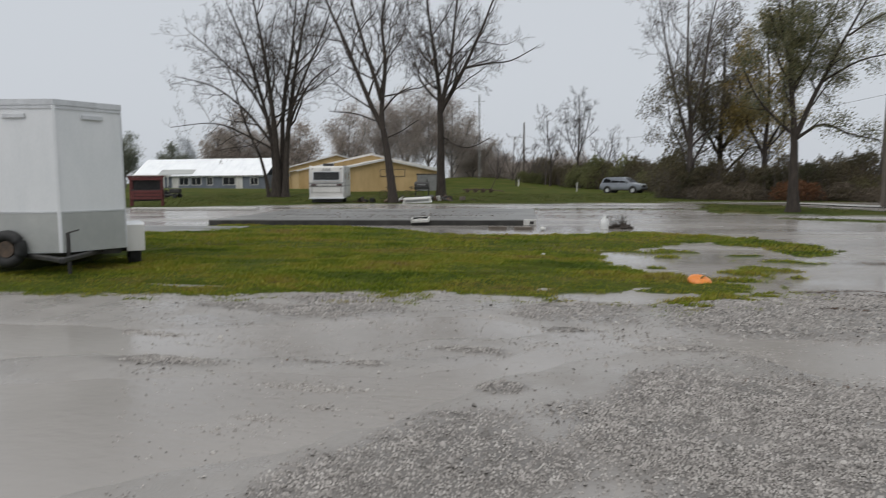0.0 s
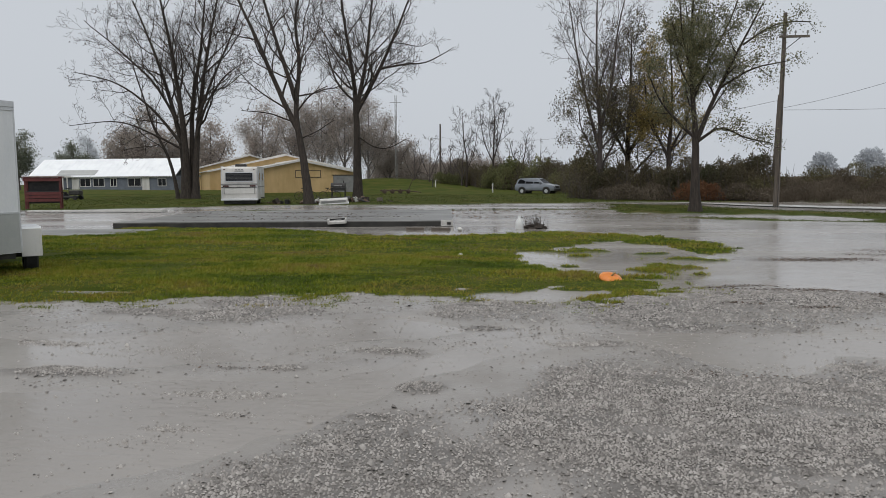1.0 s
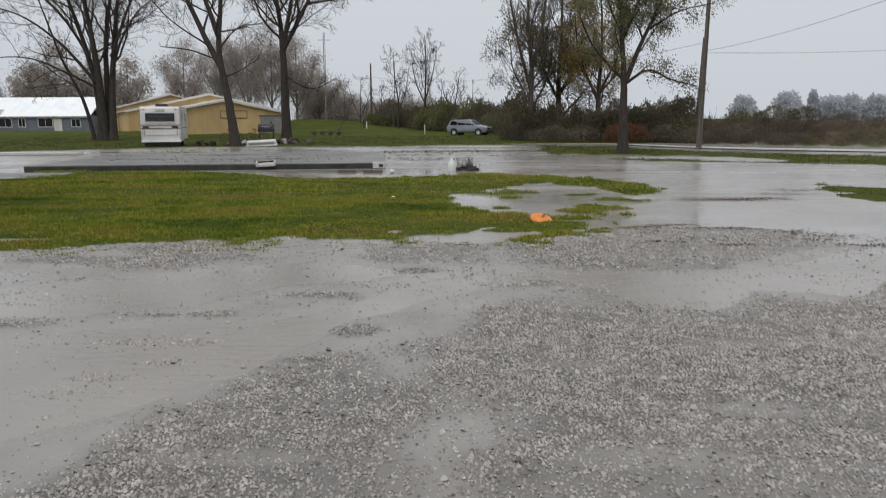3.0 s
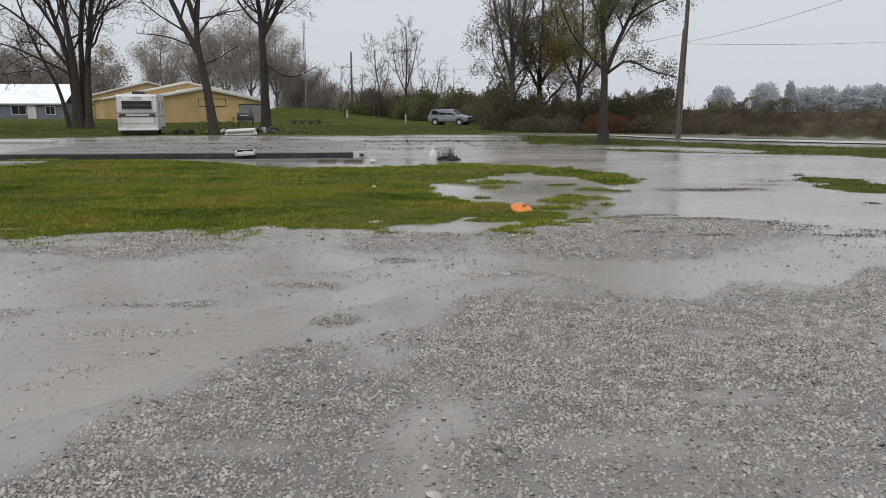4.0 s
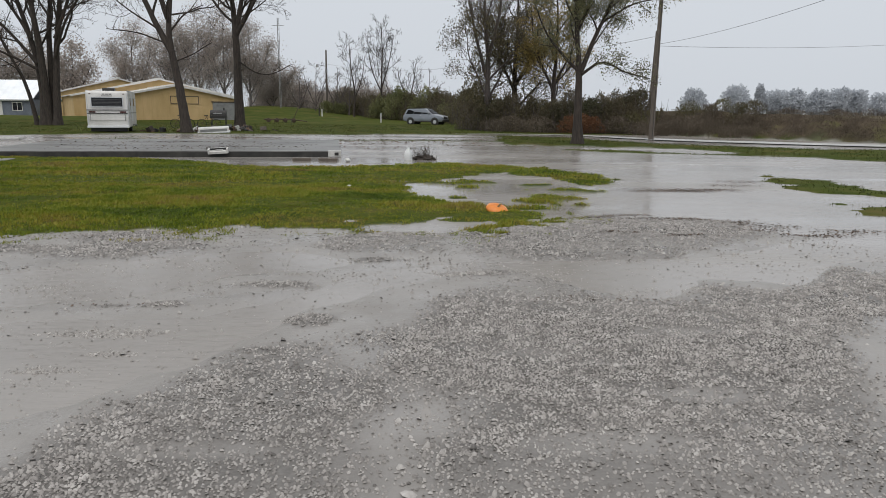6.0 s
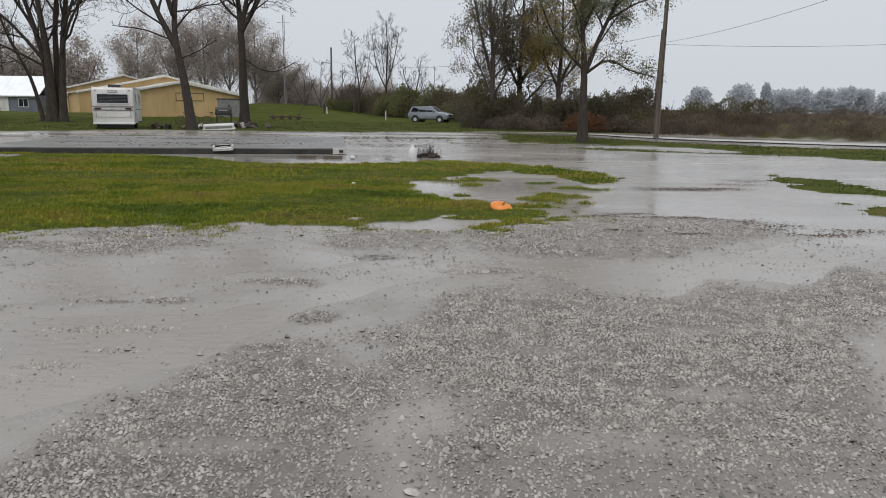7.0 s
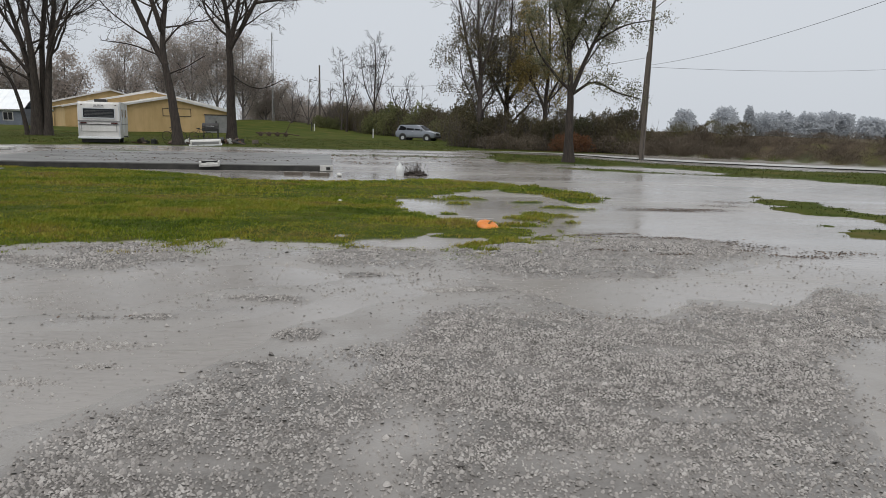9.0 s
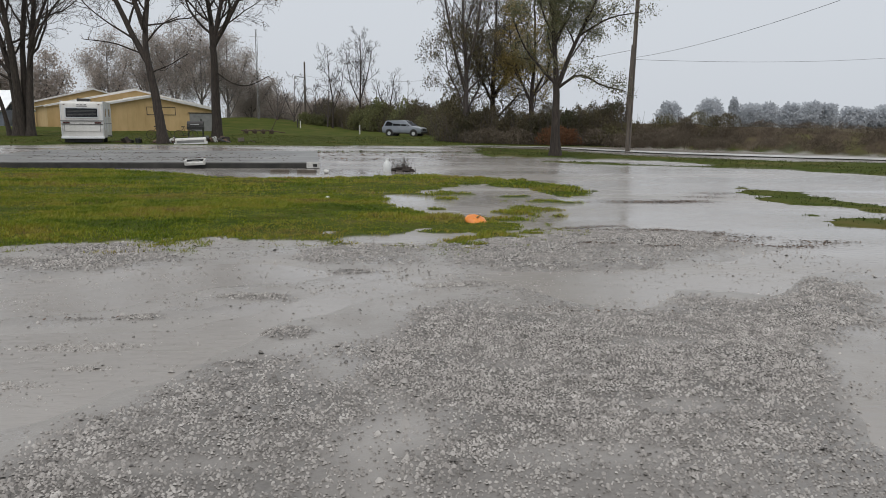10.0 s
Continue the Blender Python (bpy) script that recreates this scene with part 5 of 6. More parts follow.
hollow_block(pose(-6.42, 22.74, 0.13, 8, -3, 8), "pale hollow concrete block tipped on the slab edge")
for x, y, rz, w in ((-3.55, 21.3, 4, 0.55), (-2.75, 21.2, -3, 0.55)):
    b = part("timber_offcut", box(w, 0.16, 0.11, (0, 0, 0), 0.012), M_POLE)
    b.matrix_world = pose(x, y, -0.02, 0, 0, rz)
    tagged(b, "dark wet timber offcut lying in the water", "timber", "timber offcuts")
for x, y, s in ((-2.15, 21.0, 0.09), (-1.37, 13.55, 0.05)):
    bm = bmesh.new()
    bmesh.ops.create_icosphere(bm, subdivisions=2, radius=s)
    for v in bm.verts:
        v.co *= 1 + 0.35 * noise.noise(v.co * 9)
        v.co.z *= 0.7
    b = part("white_lump", bm, M_BLOCK)
    b.matrix_world = pose(x, y, 0.06)
    tagged(b, "small white lump of debris on the ground", "debris")


def jug(m):
    t = thing("plastic_jug", m, "milky white plastic jug standing in flood water", "jug")
    bm = bmesh.new()
    n, prof = 16, [(0.02, 0), (0.11, 0.0), (0.125, 0.04), (0.125, 0.24), (0.1, 0.32), (0.05, 0.38), (0.045, 0.42)]
    rings = [[bm.verts.new((r * math.cos(2 * math.pi * k / n), r * math.sin(2 * math.pi * k / n), z)) for r, z in prof] for k in range(n)]
    for k in range(n):
        for j in range(len(prof) - 1):
            bm.faces.new((rings[k][j], rings[(k + 1) % n][j], rings[(k + 1) % n][j + 1], rings[k][j + 1]))
    part("body", bm, M_PLASTIC, t, "", True)
    part("cap", rod((0, 0, 0.41), (0, 0, 0.45), 0.05), M_PLASTIC, t)
    part("grip", rod((0.11, 0, 0.16), (0.1, 0, 0.33), 0.018), M_PLASTIC, t)
    return t


jug(pose(-0.36, 21.9, -0.04, 0, 0, 30))


def weed_clump(m):
    t = thing("weed_clump", m, "dark clump of debris and weeds in the flood", "weeds")
    r = np.random.default_rng(3)
    bm = bmesh.new()
    bmesh.ops.create_icosphere(bm, subdivisions=3, radius=1)
    for v in bm.verts:
        v.co = Vector((v.co.x * 0.34, v.co.y * 0.25, v.co.z * 0.14)) * (1 + 0.6 * noise.noise(v.co * 3))
    part("mound", bm, M_BARK, t)
    tb = Branches()
    for k in range(46):
        a, q = r.uniform(0, 6.28), r.uniform(0, 0.4)
        x, y, h = q * math.cos(a), q * math.sin(a) * 0.6, r.uniform(0.2, 0.5)
        tb.tube([(x, y, 0), (x + r.normal(0, 0.05), y, h * 0.6), (x + r.normal(0, 0.12), y, h)], [0.008, 0.006, 0.004], 3)
    part("stalks", tb.data(), M_BARK, t)["kind"] = "stuff"
    return t


weed_clump(pose(0.14, 22.1, 0.0))


def pumpkin(m):
    t = thing("pumpkin", m, "orange pumpkin half sunk on the wet grass", "pumpkin")
    bm = bmesh.new()
    bmesh.ops.create_uvsphere(bm, u_segments=48, v_segments=20, radius=1)
    for v in bm.verts:
        a = math.atan2(v.co.y, v.co.x)
        rib = 1 - 0.05 * (0.5 + 0.5 * math.cos(a * 10)) ** 3
        flat = 1 - 0.35 * math.exp(-((v.co.x ** 2 + v.co.y ** 2) / 0.06))
        v.co = Vector((v.co.x * 0.178 * rib, v.co.y * 0.16 * rib, v.co.z * 0.074 * flat))
    part("flesh", bm, M_ORANGE, t, "", True)
    part("stem", join(rod((0, 0, 0.045), (0.015, 0.0, 0.085), 0.018, 0.012, 8), rod((0.015, 0, 0.085), (0.05, 0.01, 0.1), 0.012, 0.011, 8)), M_STEM, t, "dry curled stem")
    return t


pumpkin(pose(1.17, 10.5, 0.045, 24, 6, 20))


# ---- utility poles and lines ----
def utility_pole(m, h, label, arm_z=None, lamp=False, r=0.15, transformer=False):
    t = thing("utility_pole", m, label, "utility pole")
    part("pole", rod((0, 0, -0.4), (0, 0, h), r, r * 0.62, 14), M_POLE, t)
    if arm_z:
        arm = part("crossarm", box(1.5, 0.1, 0.12, (0.45, -0.14, arm_z), 0.01), M_POLE, t)
        for x in (-0.2, 0.5, 1.1):
            part("insulator", join(rod((x, -0.14, arm_z + 0.12), (x, -0.14, arm_z + 0.3), 0.025), rod((x, -0.14, arm_z + 0.24), (x, -0.14, arm_z + 0.36), 0.06, 0.04)), M_GREYDOOR, arm)
        part("brace", rod((0.02, -0.14, arm_z - 0.6), (0.75, -0.14, arm_z), 0.02, 0.02, 6), M_STEEL, t)
    if transformer:
        can = part("transformer", rod((0.02, -0.38, transformer), (0.02, -0.38, transformer + 0.75), 0.2, 0.2, 18), M_GREYDOOR, t, "grey transformer can")
        part("bracket", box(0.12, 0.3, 0.1, (0, -0.2, transformer + 0.3)), M_STEEL, can)
        part("bushing", rod((0.02, -0.38, transformer + 0.75), (0.02, -0.38, transformer + 1.0), 0.04), M_STEEL, can)
    if lamp:
        part("lamp_arm", rod((0, 0, h - 2.6), (-1.5, -0.2, h - 2.3), 0.04), M_STEEL, t)
        part("lamp_head", rod((-1.5, -0.2, h - 2.75), (-1.5, -0.2, h - 2.3), 0.26, 0.12, 14), M_GREYDOOR, t, "grey yard lamp head")
    part("ground_wire", rod((0.02, -r - 0.005, 0), (0.02, -r * 0.75, h * 0.75), 0.012, 0.012, 5), M_STEEL, t)
    return t


utility_pole(pose(13.0, 39.5, 0.0, 0.4, 0.5, 0), 10.1, "weathered wooden utility pole beside the road", arm_z=8.8)
utility_pole(pose(16.9, 52, 1.4, 0, 1.5, 0), 5.9, "shorter leaning wooden pole behind the bank", r=0.14)
utility_pole(pose(-15.5, 120, 1.2), 10.0, "distant wooden utility pole with yard lamp", lamp=True, r=0.2, transformer=6.3)
mast = thing("antenna_mast", pose(-23.2, 120, 1.6), "thin grey lattice antenna mast behind the barns", "mast")
for a in range(3):
    x, y = 0.16 * math.cos(a * 2.094), 0.16 * math.sin(a * 2.094)
    part("mast_leg", rod((x, y, -0.2), (x, y, 14.6), 0.035, 0.035, 6), M_GREYDOOR, mast)
for k in range(14):
    part("mast_brace", rod((0.16, 0, 0.5 + k), (-0.08, 0.139, 1.2 + k), 0.02, 0.02, 5), M_GREYDOOR, mast)
part("aerial", join(rod((-1.0, 0, 13.4), (1.0, 0, 13.4), 0.03), rod((-0.7, -0.5, 13.4), (-0.7, 0.5, 13.4), 0.02), rod((0.2, -0.4, 13.4), (0.2, 0.4, 13.4), 0.02)), M_GREYDOOR, mast)


def cable(a, b, sag, r, label):
    a, b = Vector(a), Vector(b)
    tb = Branches()
    pts = [a.lerp(b, s / 30) - Vector((0, 0, sag * 4 * (s / 30) * (1 - s / 30))) for s in range(31)]
    tb.tube(np.array([tuple(p) for p in pts]), [r] * 31, 5)
    ob = part("overhead_cable", tb.data(), M_WIRE)
    return tagged(ob, label, "cable")


cable((13.05, 39.35, 5.2), (14.21, 19.00, 5.76), 0.3, 0.008, "dark overhead service cable from the pole")
cable((13.05, 39.35, 5.1), (47.93, 60.00, 8.06), 0.4, 0.009, "dark overhead cable running along the road")
cable((13.05, 39.35, 5.05), (17.2, 52, 6.4), 0.2, 0.008, "short dark cable between two poles")
cable((16.9, 52, 6.9), (-15.5, 120, 9.0), 1.6, 0.012, "thin distant cable between the poles")


# ---- silver car on the far lane ----
def suv(m):
    t = thing("car", m, "silver-blue sport utility car on the far lane", "car")
    prof = [(-2.3, 0.42), (-2.36, 0.75), (-2.32, 1.02), (-2.2, 1.1), (-1.98, 1.62), (-1.8, 1.72), (0.1, 1.76), (0.45, 1.7), (1.18, 1.16), (2.05, 1.02), (2.3, 0.9), (2.38, 0.6), (2.34, 0.38), (1.9, 0.34), (-1.9, 0.34)]
    bm = prism(prof, 1.86)
    for v in bm.verts:
        if v.co.z > 1.2:
            v.co.y *= 0.84
    bmesh.ops.bevel(bm, geom=bm.edges[:], offset=0.05, segments=2, affect="EDGES", profile=0.6)
    part("body", bm, M_SILVER, t, "", True)
    for sgn in (-1, 1):
        for x0, x1, x2, x3 in ((-1.98, -1.1, -1.02, -1.78), (-1.0, -0.12, -0.12, -1.0), (-0.02, 0.98, 0.42, -0.02)):
            bmw = bmesh.new()
            vs = [bmw.verts.new(c) for c in ((x0, sgn * 0.94, 1.16), (x1, sgn * 0.94, 1.16), (x2, sgn * 0.795, 1.62), (x3, sgn * 0.795, 1.62))]
            bmw.faces.new(vs if sgn < 0 else vs[::-1])
            bmesh.ops.solidify(bmw, geom=bmw.faces[:], thickness=0.04)
            part("side_window", bmw, M_GLASS, t, "dark tinted side window")
        part("headlight", box(0.12, 0.4, 0.16, (2.26, sgn * 0.62, 0.78), 0.03), M_PLASTIC, t, "pale headlight")
        part("tail_light", box(0.08, 0.16, 0.4, (-2.28, sgn * 0.8, 0.85), 0.02), M_TAIL, t)
        part("mirror", box(0.14, 0.2, 0.14, (0.75, sgn * 1.02, 1.14), 0.04), M_SILVER, t)
        part("roof_rail", box(1.7, 0.04, 0.05, (-0.9, sgn * 0.66, 1.77), 0.01), M_STEEL, t)
        part("sill", box(2.4, 0.06, 0.1, (0, sgn * 0.92, 0.34), 0.01), M_STEEL, t)
        part("door_handle", box(0.18, 0.03, 0.03, (-0.25, sgn * 0.94, 1.02), 0.008), M_ALU, t)
        for x in (-1.45, 1.45):
            wh = part("wheel", rod((x, sgn * 0.86, 0.34), (x, sgn * 0.97, 0.34), 0.22, 0.2, 18), M_ALU, t)
            part("tyre", rod((x, sgn * 0.74, 0.34), (x, sgn * 0.955, 0.34), 0.36, 0.35, 24), M_BLACK, wh)
            part("wheel_arch", rod((x, sgn * 0.7, 0.38), (x, sgn * 0.945, 0.38), 0.45, 0.45, 24), M_STEEL, t)
    ws = bmesh.new()
    vs = [ws.verts.new(c) for c in ((1.2, -0.82, 1.2), (1.2, 0.82, 1.2), (0.5, 0.7, 1.69), (0.5, -0.7, 1.69))]
    ws.faces.new(vs)
    bmesh.ops.solidify(ws, geom=ws.faces[:], thickness=0.04)
    part("windscreen", ws, M_GLASS, t, "dark windscreen")
    part("grille", box(0.06, 0.8, 0.22, (2.35, 0, 0.66), 0.01), M_STEEL, t)
    part("bumper", box(0.12, 1.8, 0.18, (2.36, 0, 0.36), 0.03), M_STEEL, t)
    return t


suv(pose(0.65, 79.0, 0.0, 0, 0, -24))


# ---- yard things near the trees ----
def barbecue(m):
    t = thing("barbecue", m, "black barrel barbecue on legs beside the tree", "barbecue")
    part("lid", prism([(0.4 * math.cos(a) * 0.75, 1.05 + 0.34 * math.sin(a)) for a in np.linspace(0, math.pi, 10)], 1.1, Matrix.Rotation(math.pi / 2, 4, "Z")), M_STEEL, t)
    part("firebox", box(1.15, 0.6, 0.24, (0, 0, 0.8), 0.03), M_STEEL, t)
    part("shelf", box(0.45, 0.5, 0.04, (0.8, 0, 0.98)), M_GREYDOOR, t)
    for x in (-0.5, 0.5):
        for y in (-0.22, 0.22):
            part("leg", rod((x, y, 0), (x, y, 0.82), 0.025), M_STEEL, t)
    part("lower_rack", box(1.0, 0.44, 0.03, (0, 0, 0.25)), M_STEEL, t)
    part("handle", rod((-0.3, -0.36, 1.16), (0.3, -0.36, 1.16), 0.015), M_ALU, t)
    part("chimney", rod((0.4, 0, 1.3), (0.4, 0, 1.55), 0.05), M_STEEL, t)
    return t


barbecue(pose(-14.6, 52.2, 0.05, 0, 0, 8))


def bicycle(m):
    t = thing("bicycle", m, "rusty old bicycle leaning by the tree", "bicycle")
    for x in (-0.52, 0.52):
        tb = Branches()
        tb.tube([(x + 0.33 * math.cos(a), 0, 0.34 + 0.33 * math.sin(a)) for a in np.linspace(0, 2 * math.pi, 25)], [0.024] * 25, 6)
        w_ = part("wheel", tb.data(), M_BLACK, t)
        for k in range(8):
            a = k * math.pi / 8
            part("spoke", rod((x + 0.32 * math.cos(a), 0, 0.34 + 0.32 * math.sin(a)), (x - 0.32 * math.cos(a), 0, 0.34 - 0.32 * math.sin(a)), 0.004, 0.004, 4), M_RUST, w_)
    for a, b in (((-0.52, 0, 0.34), (-0.15, 0, 0.85)), ((-0.15, 0, 0.85), (0.38, 0, 0.82)), ((0.38, 0, 0.82), (0.0, 0, 0.3)), ((0, 0, 0.3), (-0.15, 0, 0.9)), ((-0.52, 0, 0.34), (0, 0, 0.3)), ((0.52, 0, 0.34), (0.36, 0, 1.0))):
        part("frame_tube", rod(a, b, 0.018, 0.018, 8), M_RUST, t)
    part("saddle", box(0.26, 0.14, 0.06, (-0.17, 0, 0.9), 0.02), M_BLACK, t)
    part("handlebar", rod((0.34, -0.3, 1.0), (0.34, 0.3, 1.0), 0.014), M_RUST, t)
    return t


bicycle(pose(-17.6, 53.4, 0.1, 8, 0, 10))
bicycle(pose(-15.7, 53.6, 0.1, -8, 0, 25))
tub = thing("chest_lid", pose(-13.0, 45.3, 0.06, 5, -3, 14), "white upturned tub lying on wet ground", "tub")
part("shell", box(1.85, 0.75, 0.34, (0, 0, 0), 0.08), M_WHITE, tub)
part("rim", box(1.98, 0.86, 0.06, (0, 0, 0.0), 0.015), M_TRAILER, tub)
part("dark_side", box(1.6, 0.02, 0.16, (0, -0.385, 0.1), 0.01), M_GREYDOOR, tub)


def rubbish(m, seed, label, n, sx, sy):
    t = thing("rubbish_pile", m, label, "rubbish")
    r = np.random.default_rng(seed)
    for k in range(n):
        kind = r.integers(0, 3)
        at_ = (r.normal(0, sx), r.normal(0, sy), 0)
        q = pose(*at_, r.uniform(-25, 25), r.uniform(-25, 25), r.uniform(0, 360))
        mat = [M_DEADLEAF, M_STEEL, M_BARK, M_CONCSIDE, M_POLE, M_CONCSIDE, M_BLOCK][r.integers(0, 7) if r.uniform() > 0.25 else 0]
        if kind == 0:
            part("plank", box(r.uniform(0.4, 1.3), 0.1, 0.05, (0, 0, 0.03), 0.006, q), mat, t)
        elif kind == 1:
            part("chunk", box(r.uniform(0.2, 0.55), r.uniform(0.2, 0.45), r.uniform(0.15, 0.4), (0, 0, -0.02), 0.03, q), mat, t)
        else:
            part("pipe", rod((-0.4, 0, 0.08), (r.uniform(0.2, 0.6), 0, r.uniform(0.06, 0.4)), 0.03, 0.03, 8), mat, t) .matrix_local = q
    return t


rubbish(pose(-12.6, 50.2, 0.06), 1, "dark heap of scrap wood under a tree", 44, 0.8, 0.4)
rubbish(pose(-14.2, 46.6, 0.06), 2, "scattered scrap and roots beside the tree foot", 30, 0.6, 0.4)
rubbish(pose(-17.2, 46.0, 0.05), 3, "a few dark scraps on wet ground", 7, 1.0, 0.25)
bucket = thing("bucket", pose(-16.3, 45.5, 0.02), "small black bucket on the wet drive", "bucket")
part("body", rod((0, 0, 0), (0, 0, 0.32), 0.14, 0.18, 16), M_BLACK, bucket)
part("bail", rod((-0.17, 0, 0.3), (0.17, 0, 0.42), 0.012), M_STEEL, bucket)


def red_stand(m):
    t = thing("red_stand", m, "faded red wooden stand with dark open middle", "stand")
    for x in (-0.9, 0.9):
        for y in (0, 0.8):
            part("post", box(0.1, 0.1, 1.85, (x, y, 0), 0.01), M_RED, t)
    part("top_board", box(2.0, 0.06, 0.2, (0, -0.06, 1.62), 0.01), M_RED, t)
    part("canopy", box(2.1, 1.1, 0.06, (0, 0.4, 1.84), 0.01), M_RED, t)
    for z in (0.42, 0.62, 0.82):
        part("front_board", box(1.9, 0.05, 0.17, (0, -0.06, z), 0.01), M_RED, t)
    part("back_panel", box(1.9, 0.04, 1.5, (0, 0.84, 0.3)), M_STEEL, t, "dark back panel")
    part("shelf", box(1.8, 0.8, 0.05, (0, 0.4, 0.98)), M_STEEL, t)
    return t


red_stand(pose(-28.6, 38.2, 0.05, 0, 0, 30))


def mower(m):
    t = thing("garden_tractor", m, "dark garden tractor parked on the lawn", "tractor")
    part("hood", box(1.0, 0.6, 0.42, (0.55, 0, 0.42), 0.08), M_STEEL, t)
    part("deck", box(1.2, 1.0, 0.2, (0, 0, 0.15), 0.06), M_STEEL, t)
    part("seat", join(box(0.42, 0.45, 0.12, (-0.55, 0, 0.6), 0.04), box(0.12, 0.45, 0.42, (-0.76, 0, 0.68), 0.04)), M_BLACK, t)
    part("steering_column", rod((0.05, 0, 0.6), (-0.12, 0, 1.0), 0.025), M_STEEL, t)
    part("steering_wheel", rod((-0.13, 0, 0.99), (-0.14, 0, 1.03), 0.19, 0.19, 18), M_BLACK, t)
    for x, r in ((0.75, 0.2), (-0.6, 0.3)):
        for y in (-0.45, 0.45):
            part("tyre", rod((x, y - 0.1, r), (x, y + 0.1, r), r, r, 20), M_BLACK, t)
    return t


mower(pose(-40.5, 57.5, 0.1, 0, 0, 5))


def farm_cart(m):
    t = thing("farm_cart", m, "rusty flat implement with upright lever on grass", "farm implement")
    for y in (-0.6, 0.6):
        part("rail", box(3.2, 0.1, 0.12, (0, y, 0.3)), M_RUST, t)
    for x in (-1.4, -0.5, 0.4, 1.3):
        part("crossbar", box(0.1, 1.4, 0.1, (x, 0, 0.34)), M_RUST, t)
        part("tine", rod((x, -0.5, 0.0), (x + 0.1, -0.5, 0.34), 0.03, 0.03, 6), M_RUST, t)
        part("disc", rod((x + 0.2, 0.4, 0.25), (x + 0.24, 0.46, 0.25), 0.26, 0.26, 16), M_RUST, t)
    part("lever", rod((1.5, 0, 0.35), (2.2, 0, 1.9), 0.035), M_RUST, t)
    part("drawbar", rod((1.5, 0, 0.35), (3.0, 0, 0.15), 0.05), M_RUST, t)
    return t


farm_cart(pose(-15.3, 78.0, 0.12, 0, 0, 5))
for x, y, h, mat in ((-4.7, 86, 1.2, M_BLOCK), (-14.6, 104, 1.3, M_STEEL), (-14.2, 104, 1.1, M_WHITE)):
    st = part("marker_stake", box(0.16, 0.08, h, (0, 0, -0.1), 0.01), mat)
    st.matrix_world = pose(x, y, float(ground_at(x, y)[0]))
    tagged(st, "short marker stake in the grass field", "stake")


# ---- loose stones on the lot ----
def scatter_stones(name, label, gap, x0, x1, y0, y1, size, seed, wet_keep):
    """Crushed stones as one joined object: angular pebbles a gap apart, packed on the beds and few on the mud."""
    r = np.random.default_rng(seed)
    qx, qy = np.meshgrid(np.arange(x0, x1, gap), np.arange(y0, y1, gap))
    xx, yy = qx.ravel() + r.uniform(-0.5, 0.5, qx.size) * gap, qy.ravel() + r.uniform(-0.5, 0.5, qx.size) * gap
    seen = np.abs(xx - 0.1) < (yy + 0.5) * 0.76
    xx, yy = xx[seen], yy[seen]
    n = len(xx)
    h, gr, gv, bk = land(xx, yy)
    dense = np.clip(bedded(xx, yy) * (1.0 + 0.9 * fractal(xx * 3.3, yy * 3.3, 55, 3)), 0, 1)
    dense = np.maximum(dense, 0.16 * step(0.02, 0.4, fractal(xx * 0.9, yy * 1.9, 58, 4)))
    keep = (r.uniform(0, 1, n) < wet_keep + (1 - wet_keep) * dense) & (gv > 0.4) & (xx > x0) & (xx < x1)
    xx, yy, h = xx[keep], yy[keep], np.maximum(h[keep], -0.003)
    m = len(xx)
    base = np.array([(1, 0, 0), (0.3, 0.95, 0), (-0.8, 0.6, 0), (-0.8, -0.6, 0), (0.3, -0.95, 0), (0.45, 0.2, 0.8), (-0.4, 0.35, 0.75), (-0.1, -0.45, 0.85), (0, 0, -0.5)], float)
    faces = np.array([(0, 1, 5), (1, 6, 5), (1, 2, 6), (2, 3, 6), (3, 7, 6), (3, 4, 7), (4, 0, 7), (0, 5, 7), (5, 6, 7)])
    s = size * np.exp(r.normal(0, 0.27, m))
    v = base[None] * (1 + r.normal(0, 0.16, (m, 9, 3)))
    v = v * np.stack([s, s * r.uniform(0.55, 1, m), s * r.uniform(0.6, 1.05, m)], 1)[:, None]
    a = r.uniform(0, 6.283, m)
    tilt = r.normal(0, 0.32, (2, m))
    v[:, :, 2] += v[:, :, 0] * tilt[0][:, None] + v[:, :, 1] * tilt[1][:, None]
    c, q = np.cos(a)[:, None], np.sin(a)[:, None]
    v = np.stack([v[:, :, 0] * c - v[:, :, 1] * q, v[:, :, 0] * q + v[:, :, 1] * c, v[:, :, 2]], 2)
    v += np.stack([xx, yy, h + s * 0.12], 1)[:, None]
    f = (faces[None] + (np.arange(m) * 9)[:, None, None]).reshape(-1, 3)
    me = bpy.data.meshes.new(name)
    me.vertices.add(m * 9)
    me.vertices.foreach_set("co", v.reshape(-1))
    me.loops.add(f.size)
    me.loops.foreach_set("vertex_index", f.ravel())
    me.polygons.add(len(f))
    me.polygons.foreach_set("loop_start", np.arange(0, f.size, 3))
    me.update(calc_edges=True)
    me.materials.append(M_STONE)
    return tagged(new(name, me), label, "gravel", kind="stuff")


scatter_stones("gravel", "loose crushed grey limestone on the wet lot", 0.0158, -5.6, 5.6, 2.35, 6.6, 0.0084, 1, 0.022)
scatter_stones("gravel", "loose crushed limestone on the far half of the lot", 0.024, -6.5, 7, 6.6, 10.6, 0.0105, 2, 0.04)
scatter_stones("gravel", "a few larger crushed stones on the lot", 0.16, -6, 7, 2.35, 10.6, 0.016, 3, 0.1)


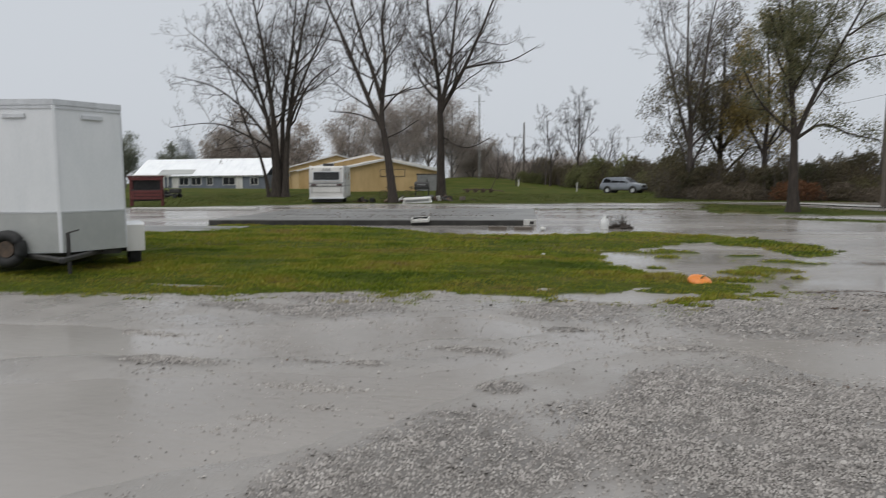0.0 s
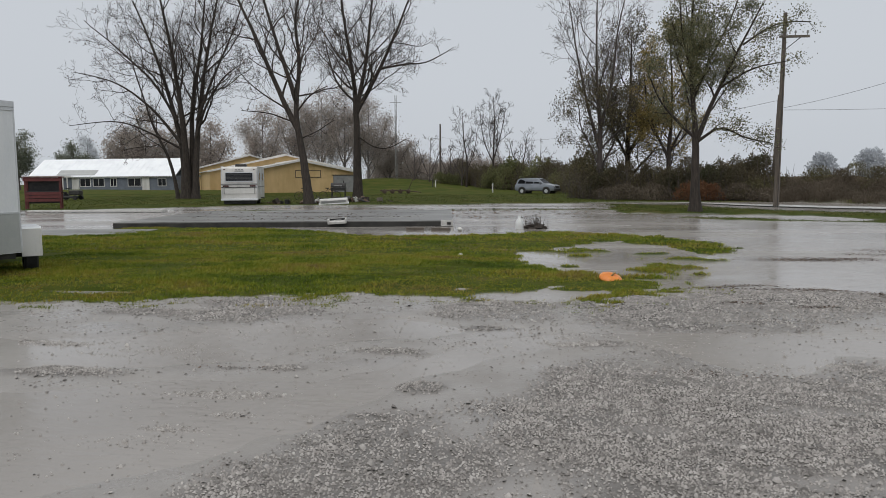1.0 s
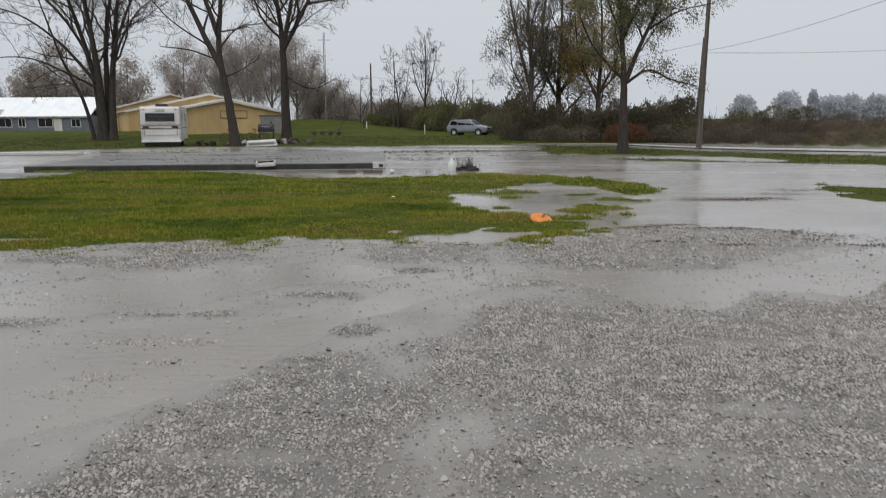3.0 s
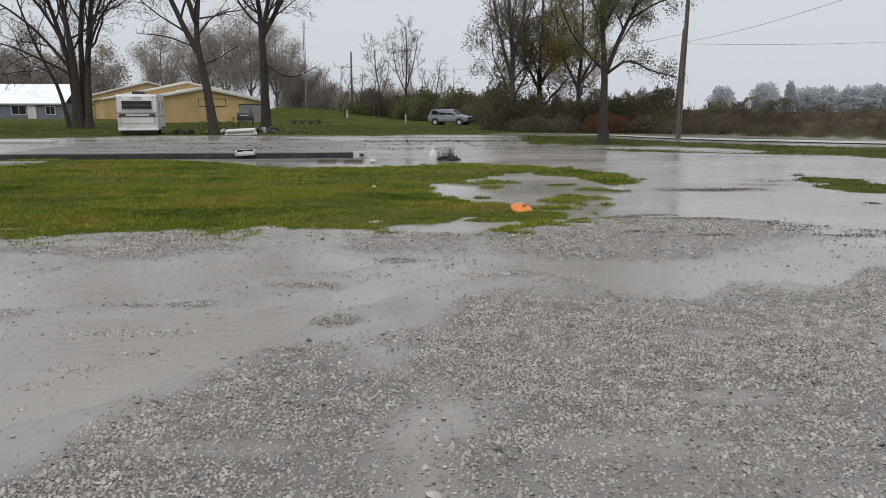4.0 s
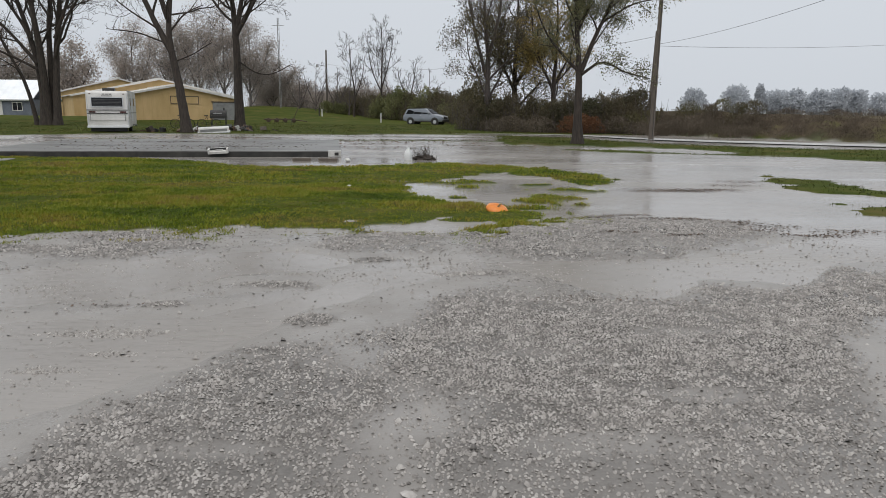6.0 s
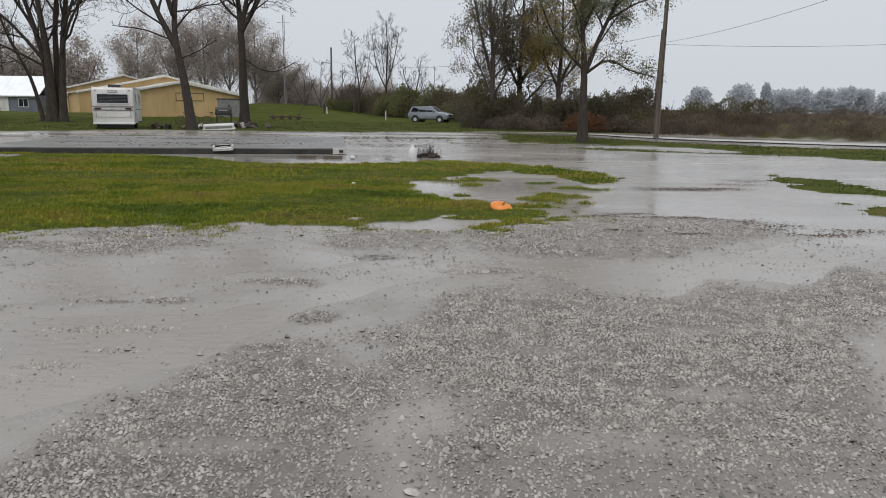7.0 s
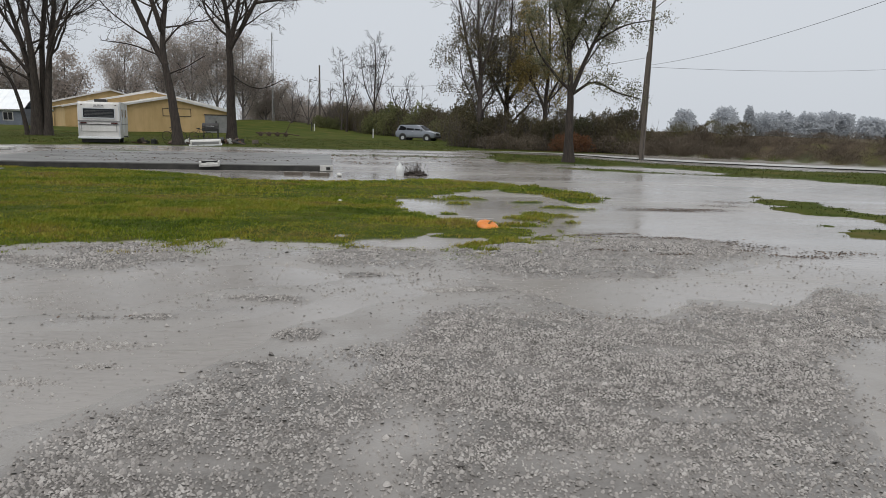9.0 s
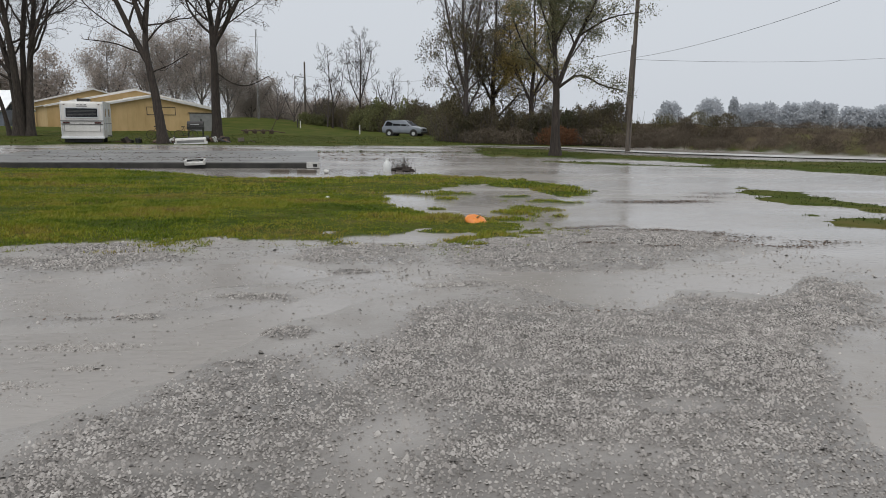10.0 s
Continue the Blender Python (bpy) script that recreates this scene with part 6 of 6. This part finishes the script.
def litter(name, label, spots, per, size, seed, mat, rest=0.0):
    """Flat scraps and dead leaves lying in drifts of (x, y, rx, ry)."""
    r = np.random.default_rng(seed)
    pts = []
    for x, y, rx, ry in spots:
        n = int(per * max(rx, 0.3))
        px, py = x + r.normal(0, rx * 0.5, n), y + r.normal(0, ry * 0.5, n)
        pts.append(np.stack([px, py, np.maximum(ground_at(px, py), rest) + r.uniform(0.003, 0.016, n)], 1))
    c = np.concatenate(pts)
    v, f = leaf_cards(c, size, r)
    v = v.reshape(-1, 4, 3)
    v[:, :, 2] = c[:, None, 2] + (v[:, :, 2] - c[:, None, 2]) * 0.3
    ob = part(name, (v.reshape(-1, 3), f), mat)
    return tagged(ob, label, "litter", kind="stuff")


litter("leaf_litter", "dark drifts of sodden leaves at the waterline", [(3.0, 10.2, 0.5, 0.12), (2.5, 9.9, 0.4, 0.1), (3.4, 9.8, 0.7, 0.12), (3.9, 9.7, 0.6, 0.14), (4.5, 9.5, 0.5, 0.2), (4.7, 9.2, 0.5, 0.2), (4.4, 8.9, 0.5, 0.12), (3.3, 8.4, 0.3, 0.06), (2.5, 8.6, 0.3, 0.05), (5.0, 8.5, 0.5, 0.1), (5.6, 8.8, 0.6, 0.2), (5.0, 13.7, 1.2, 0.3), (5.4, 13.6, 1.0, 0.3), (4.9, 13.5, 0.9, 0.2), (5.9, 13.8, 0.6, 0.2), (6.6, 14.6, 0.7, 0.3), (7.2, 15.4, 0.8, 0.4)], 330, 0.035, 21, M_DEADLEAF)
litter("leaf_litter", "scattered dead leaves between lawn and gravel", [(-0.6, 8.6, 1.0, 0.3), (-2.2, 8.3, 1.2, 0.3), (0.6, 8.6, 0.7, 0.2), (-2.38, 5.26, 0.3, 0.08), (1.4, 5.4, 0.9, 0.1), (-4.2, 8.1, 1.0, 0.25)], 60, 0.03, 24, M_DEADLEAF)
litter("leaf_litter", "dead leaves and scraps on the wet slab", [(-11, 26, 2.4, 3.0), (-6, 27, 2.4, 3.0), (-8, 24, 3.0, 1.0), (-10, 29, 4, 0.3), (-7, 25.4, 4, 0.2)], 34, 0.1, 23, M_DEADLEAF, 0.2)
litter("leaf_litter", "dark scraps and leaves floating on the flood", [(-4, 32, 4, 2.0), (-8, 36, 5, 2.0), (1, 34, 4, 2.0), (-12, 39, 3, 1.5), (-2, 29, 3, 1.4), (-10, 28, 3, 1.0), (-15, 32, 3, 0.8), (3, 38, 3, 1.2), (-3, 35, 3, 0.25), (-6, 33, 3, 0.2), (0, 37, 3, 0.25), (-9, 38.5, 3, 0.25), (2, 31.5, 2, 0.2)], 26, 0.14, 22, M_DEADLEAF)


# ---- grass ----
def lawn(name, label, n, x0, x1, y0, y1, height, width, seed, sel, mat, blades=2):
    """Grass as one joined object of bent blades."""
    r = np.random.default_rng(seed)
    xx, yy = r.uniform(x0, x1, n), r.uniform(y0, y1, n)
    h, gr, gv, bk = land(xx, yy)
    patch = fractal(xx * 0.8, yy * 0.8, 61, 3)
    keep = sel(xx, yy, h, gr, bk) & (r.uniform(0, 1, n) < 0.8 + 0.6 * patch)
    xx, yy, h, patch = xx[keep], yy[keep], h[keep], patch[keep]
    m = len(xx)
    xx, yy, h, patch = (np.repeat(q, blades) for q in (xx, yy, h, patch))
    m *= blades
    xx, yy = xx + r.normal(0, 0.03, m), yy + r.normal(0, 0.03, m)
    hh = height * r.uniform(0.5, 1.3, m) * np.maximum(0.35, 1 + 0.8 * patch)
    a = r.uniform(0, 6.283, m)
    lean = r.normal(0, 0.55, (2, m)) + np.array([[0.25], [0]])
    side = np.stack([np.cos(a), np.sin(a), 0 * a], 1) * (width * r.uniform(0.7, 1.3, m))[:, None]
    foot = np.stack([xx, yy, h - 0.01], 1)
    mid = foot + np.stack([lean[0] * hh * 0.35, lean[1] * hh * 0.35, hh * 0.65], 1)
    tip = foot + np.stack([lean[0] * hh, lean[1] * hh, hh * 0.95], 1)
    v = np.stack([foot - side, foot + side, mid + side * 0.8, mid - side * 0.8, tip], 1).reshape(-1, 3)
    b = np.arange(m)[:, None] * 5
    loops = np.concatenate([b + [[0, 1, 2, 3]], b + [[3, 2, 4]]], 1)
    me = bpy.data.meshes.new(name)
    me.vertices.add(m * 5)
    me.vertices.foreach_set("co", v.ravel())
    me.loops.add(m * 7)
    me.loops.foreach_set("vertex_index", loops.ravel())
    me.polygons.add(m * 2)
    me.polygons.foreach_set("loop_start", (np.arange(m)[:, None] * 7 + [[0, 4]]).ravel())
    me.update(calc_edges=True)
    me.materials.append(mat)
    return tagged(new(name, me), label, "grass", kind="stuff")


on_grass = lambda x, y, h, g, b: (g > 0.35) & (h > -0.012) & (b < 0.2)
lawn("grass", "short wet green grass with yellowing patches", 95000, -9.5, 4.4, 7.4, 14.0, 0.042, 0.006, 1, on_grass, M_BLADE)
lawn("grass", "short wet green grass behind the first patch", 42000, -15, 4.4, 13.5, 21.9, 0.045, 0.01, 2, on_grass, M_BLADE)
lawn("grass", "dull grass tufts standing in the flood", 7000, 6.5, 18, 7.5, 19, 0.04, 0.009, 3, on_grass, M_LAWN)
lawn("grass", "flooded grass strip round the maple tree", 26000, 3, 34, 14, 44, 0.055, 0.011, 4, on_grass, M_LAWN)
lawn("grass", "rough lawn round the camper and trees", 26000, -45, 16, 34, 75, 0.07, 0.013, 5, on_grass, M_LAWN)
lawn("grass", "sparse grass stems in the shallow pool", 1500, -0.6, 4.2, 11.5, 16.5, 0.06, 0.005, 6, lambda x, y, h, g, b: (h > -0.06) & (h < 0.01), M_BLADE, 2)
lawn("grass", "dead leaves and straw at the edge of the lawn", 9000, -8, 4.5, 7.6, 11.5, 0.016, 0.014, 7, lambda x, y, h, g, b: (h > -0.02) & (g < 0.98) & (g > 0.01), M_DEADLEAF, 2)
lawn("grass", "thin grass creeping out over the gravel", 30000, -7, 3.0, 7.6, 10.6, 0.03, 0.005, 8, lambda x, y, h, g, b: (h > -0.01) & (g < 0.5) & (np.abs(fractal(x * 1.5, y * 2.2, 91, 3)) < 0.05) & (inside(x, y, ISLAND) > -0.75), M_BLADE, 2)
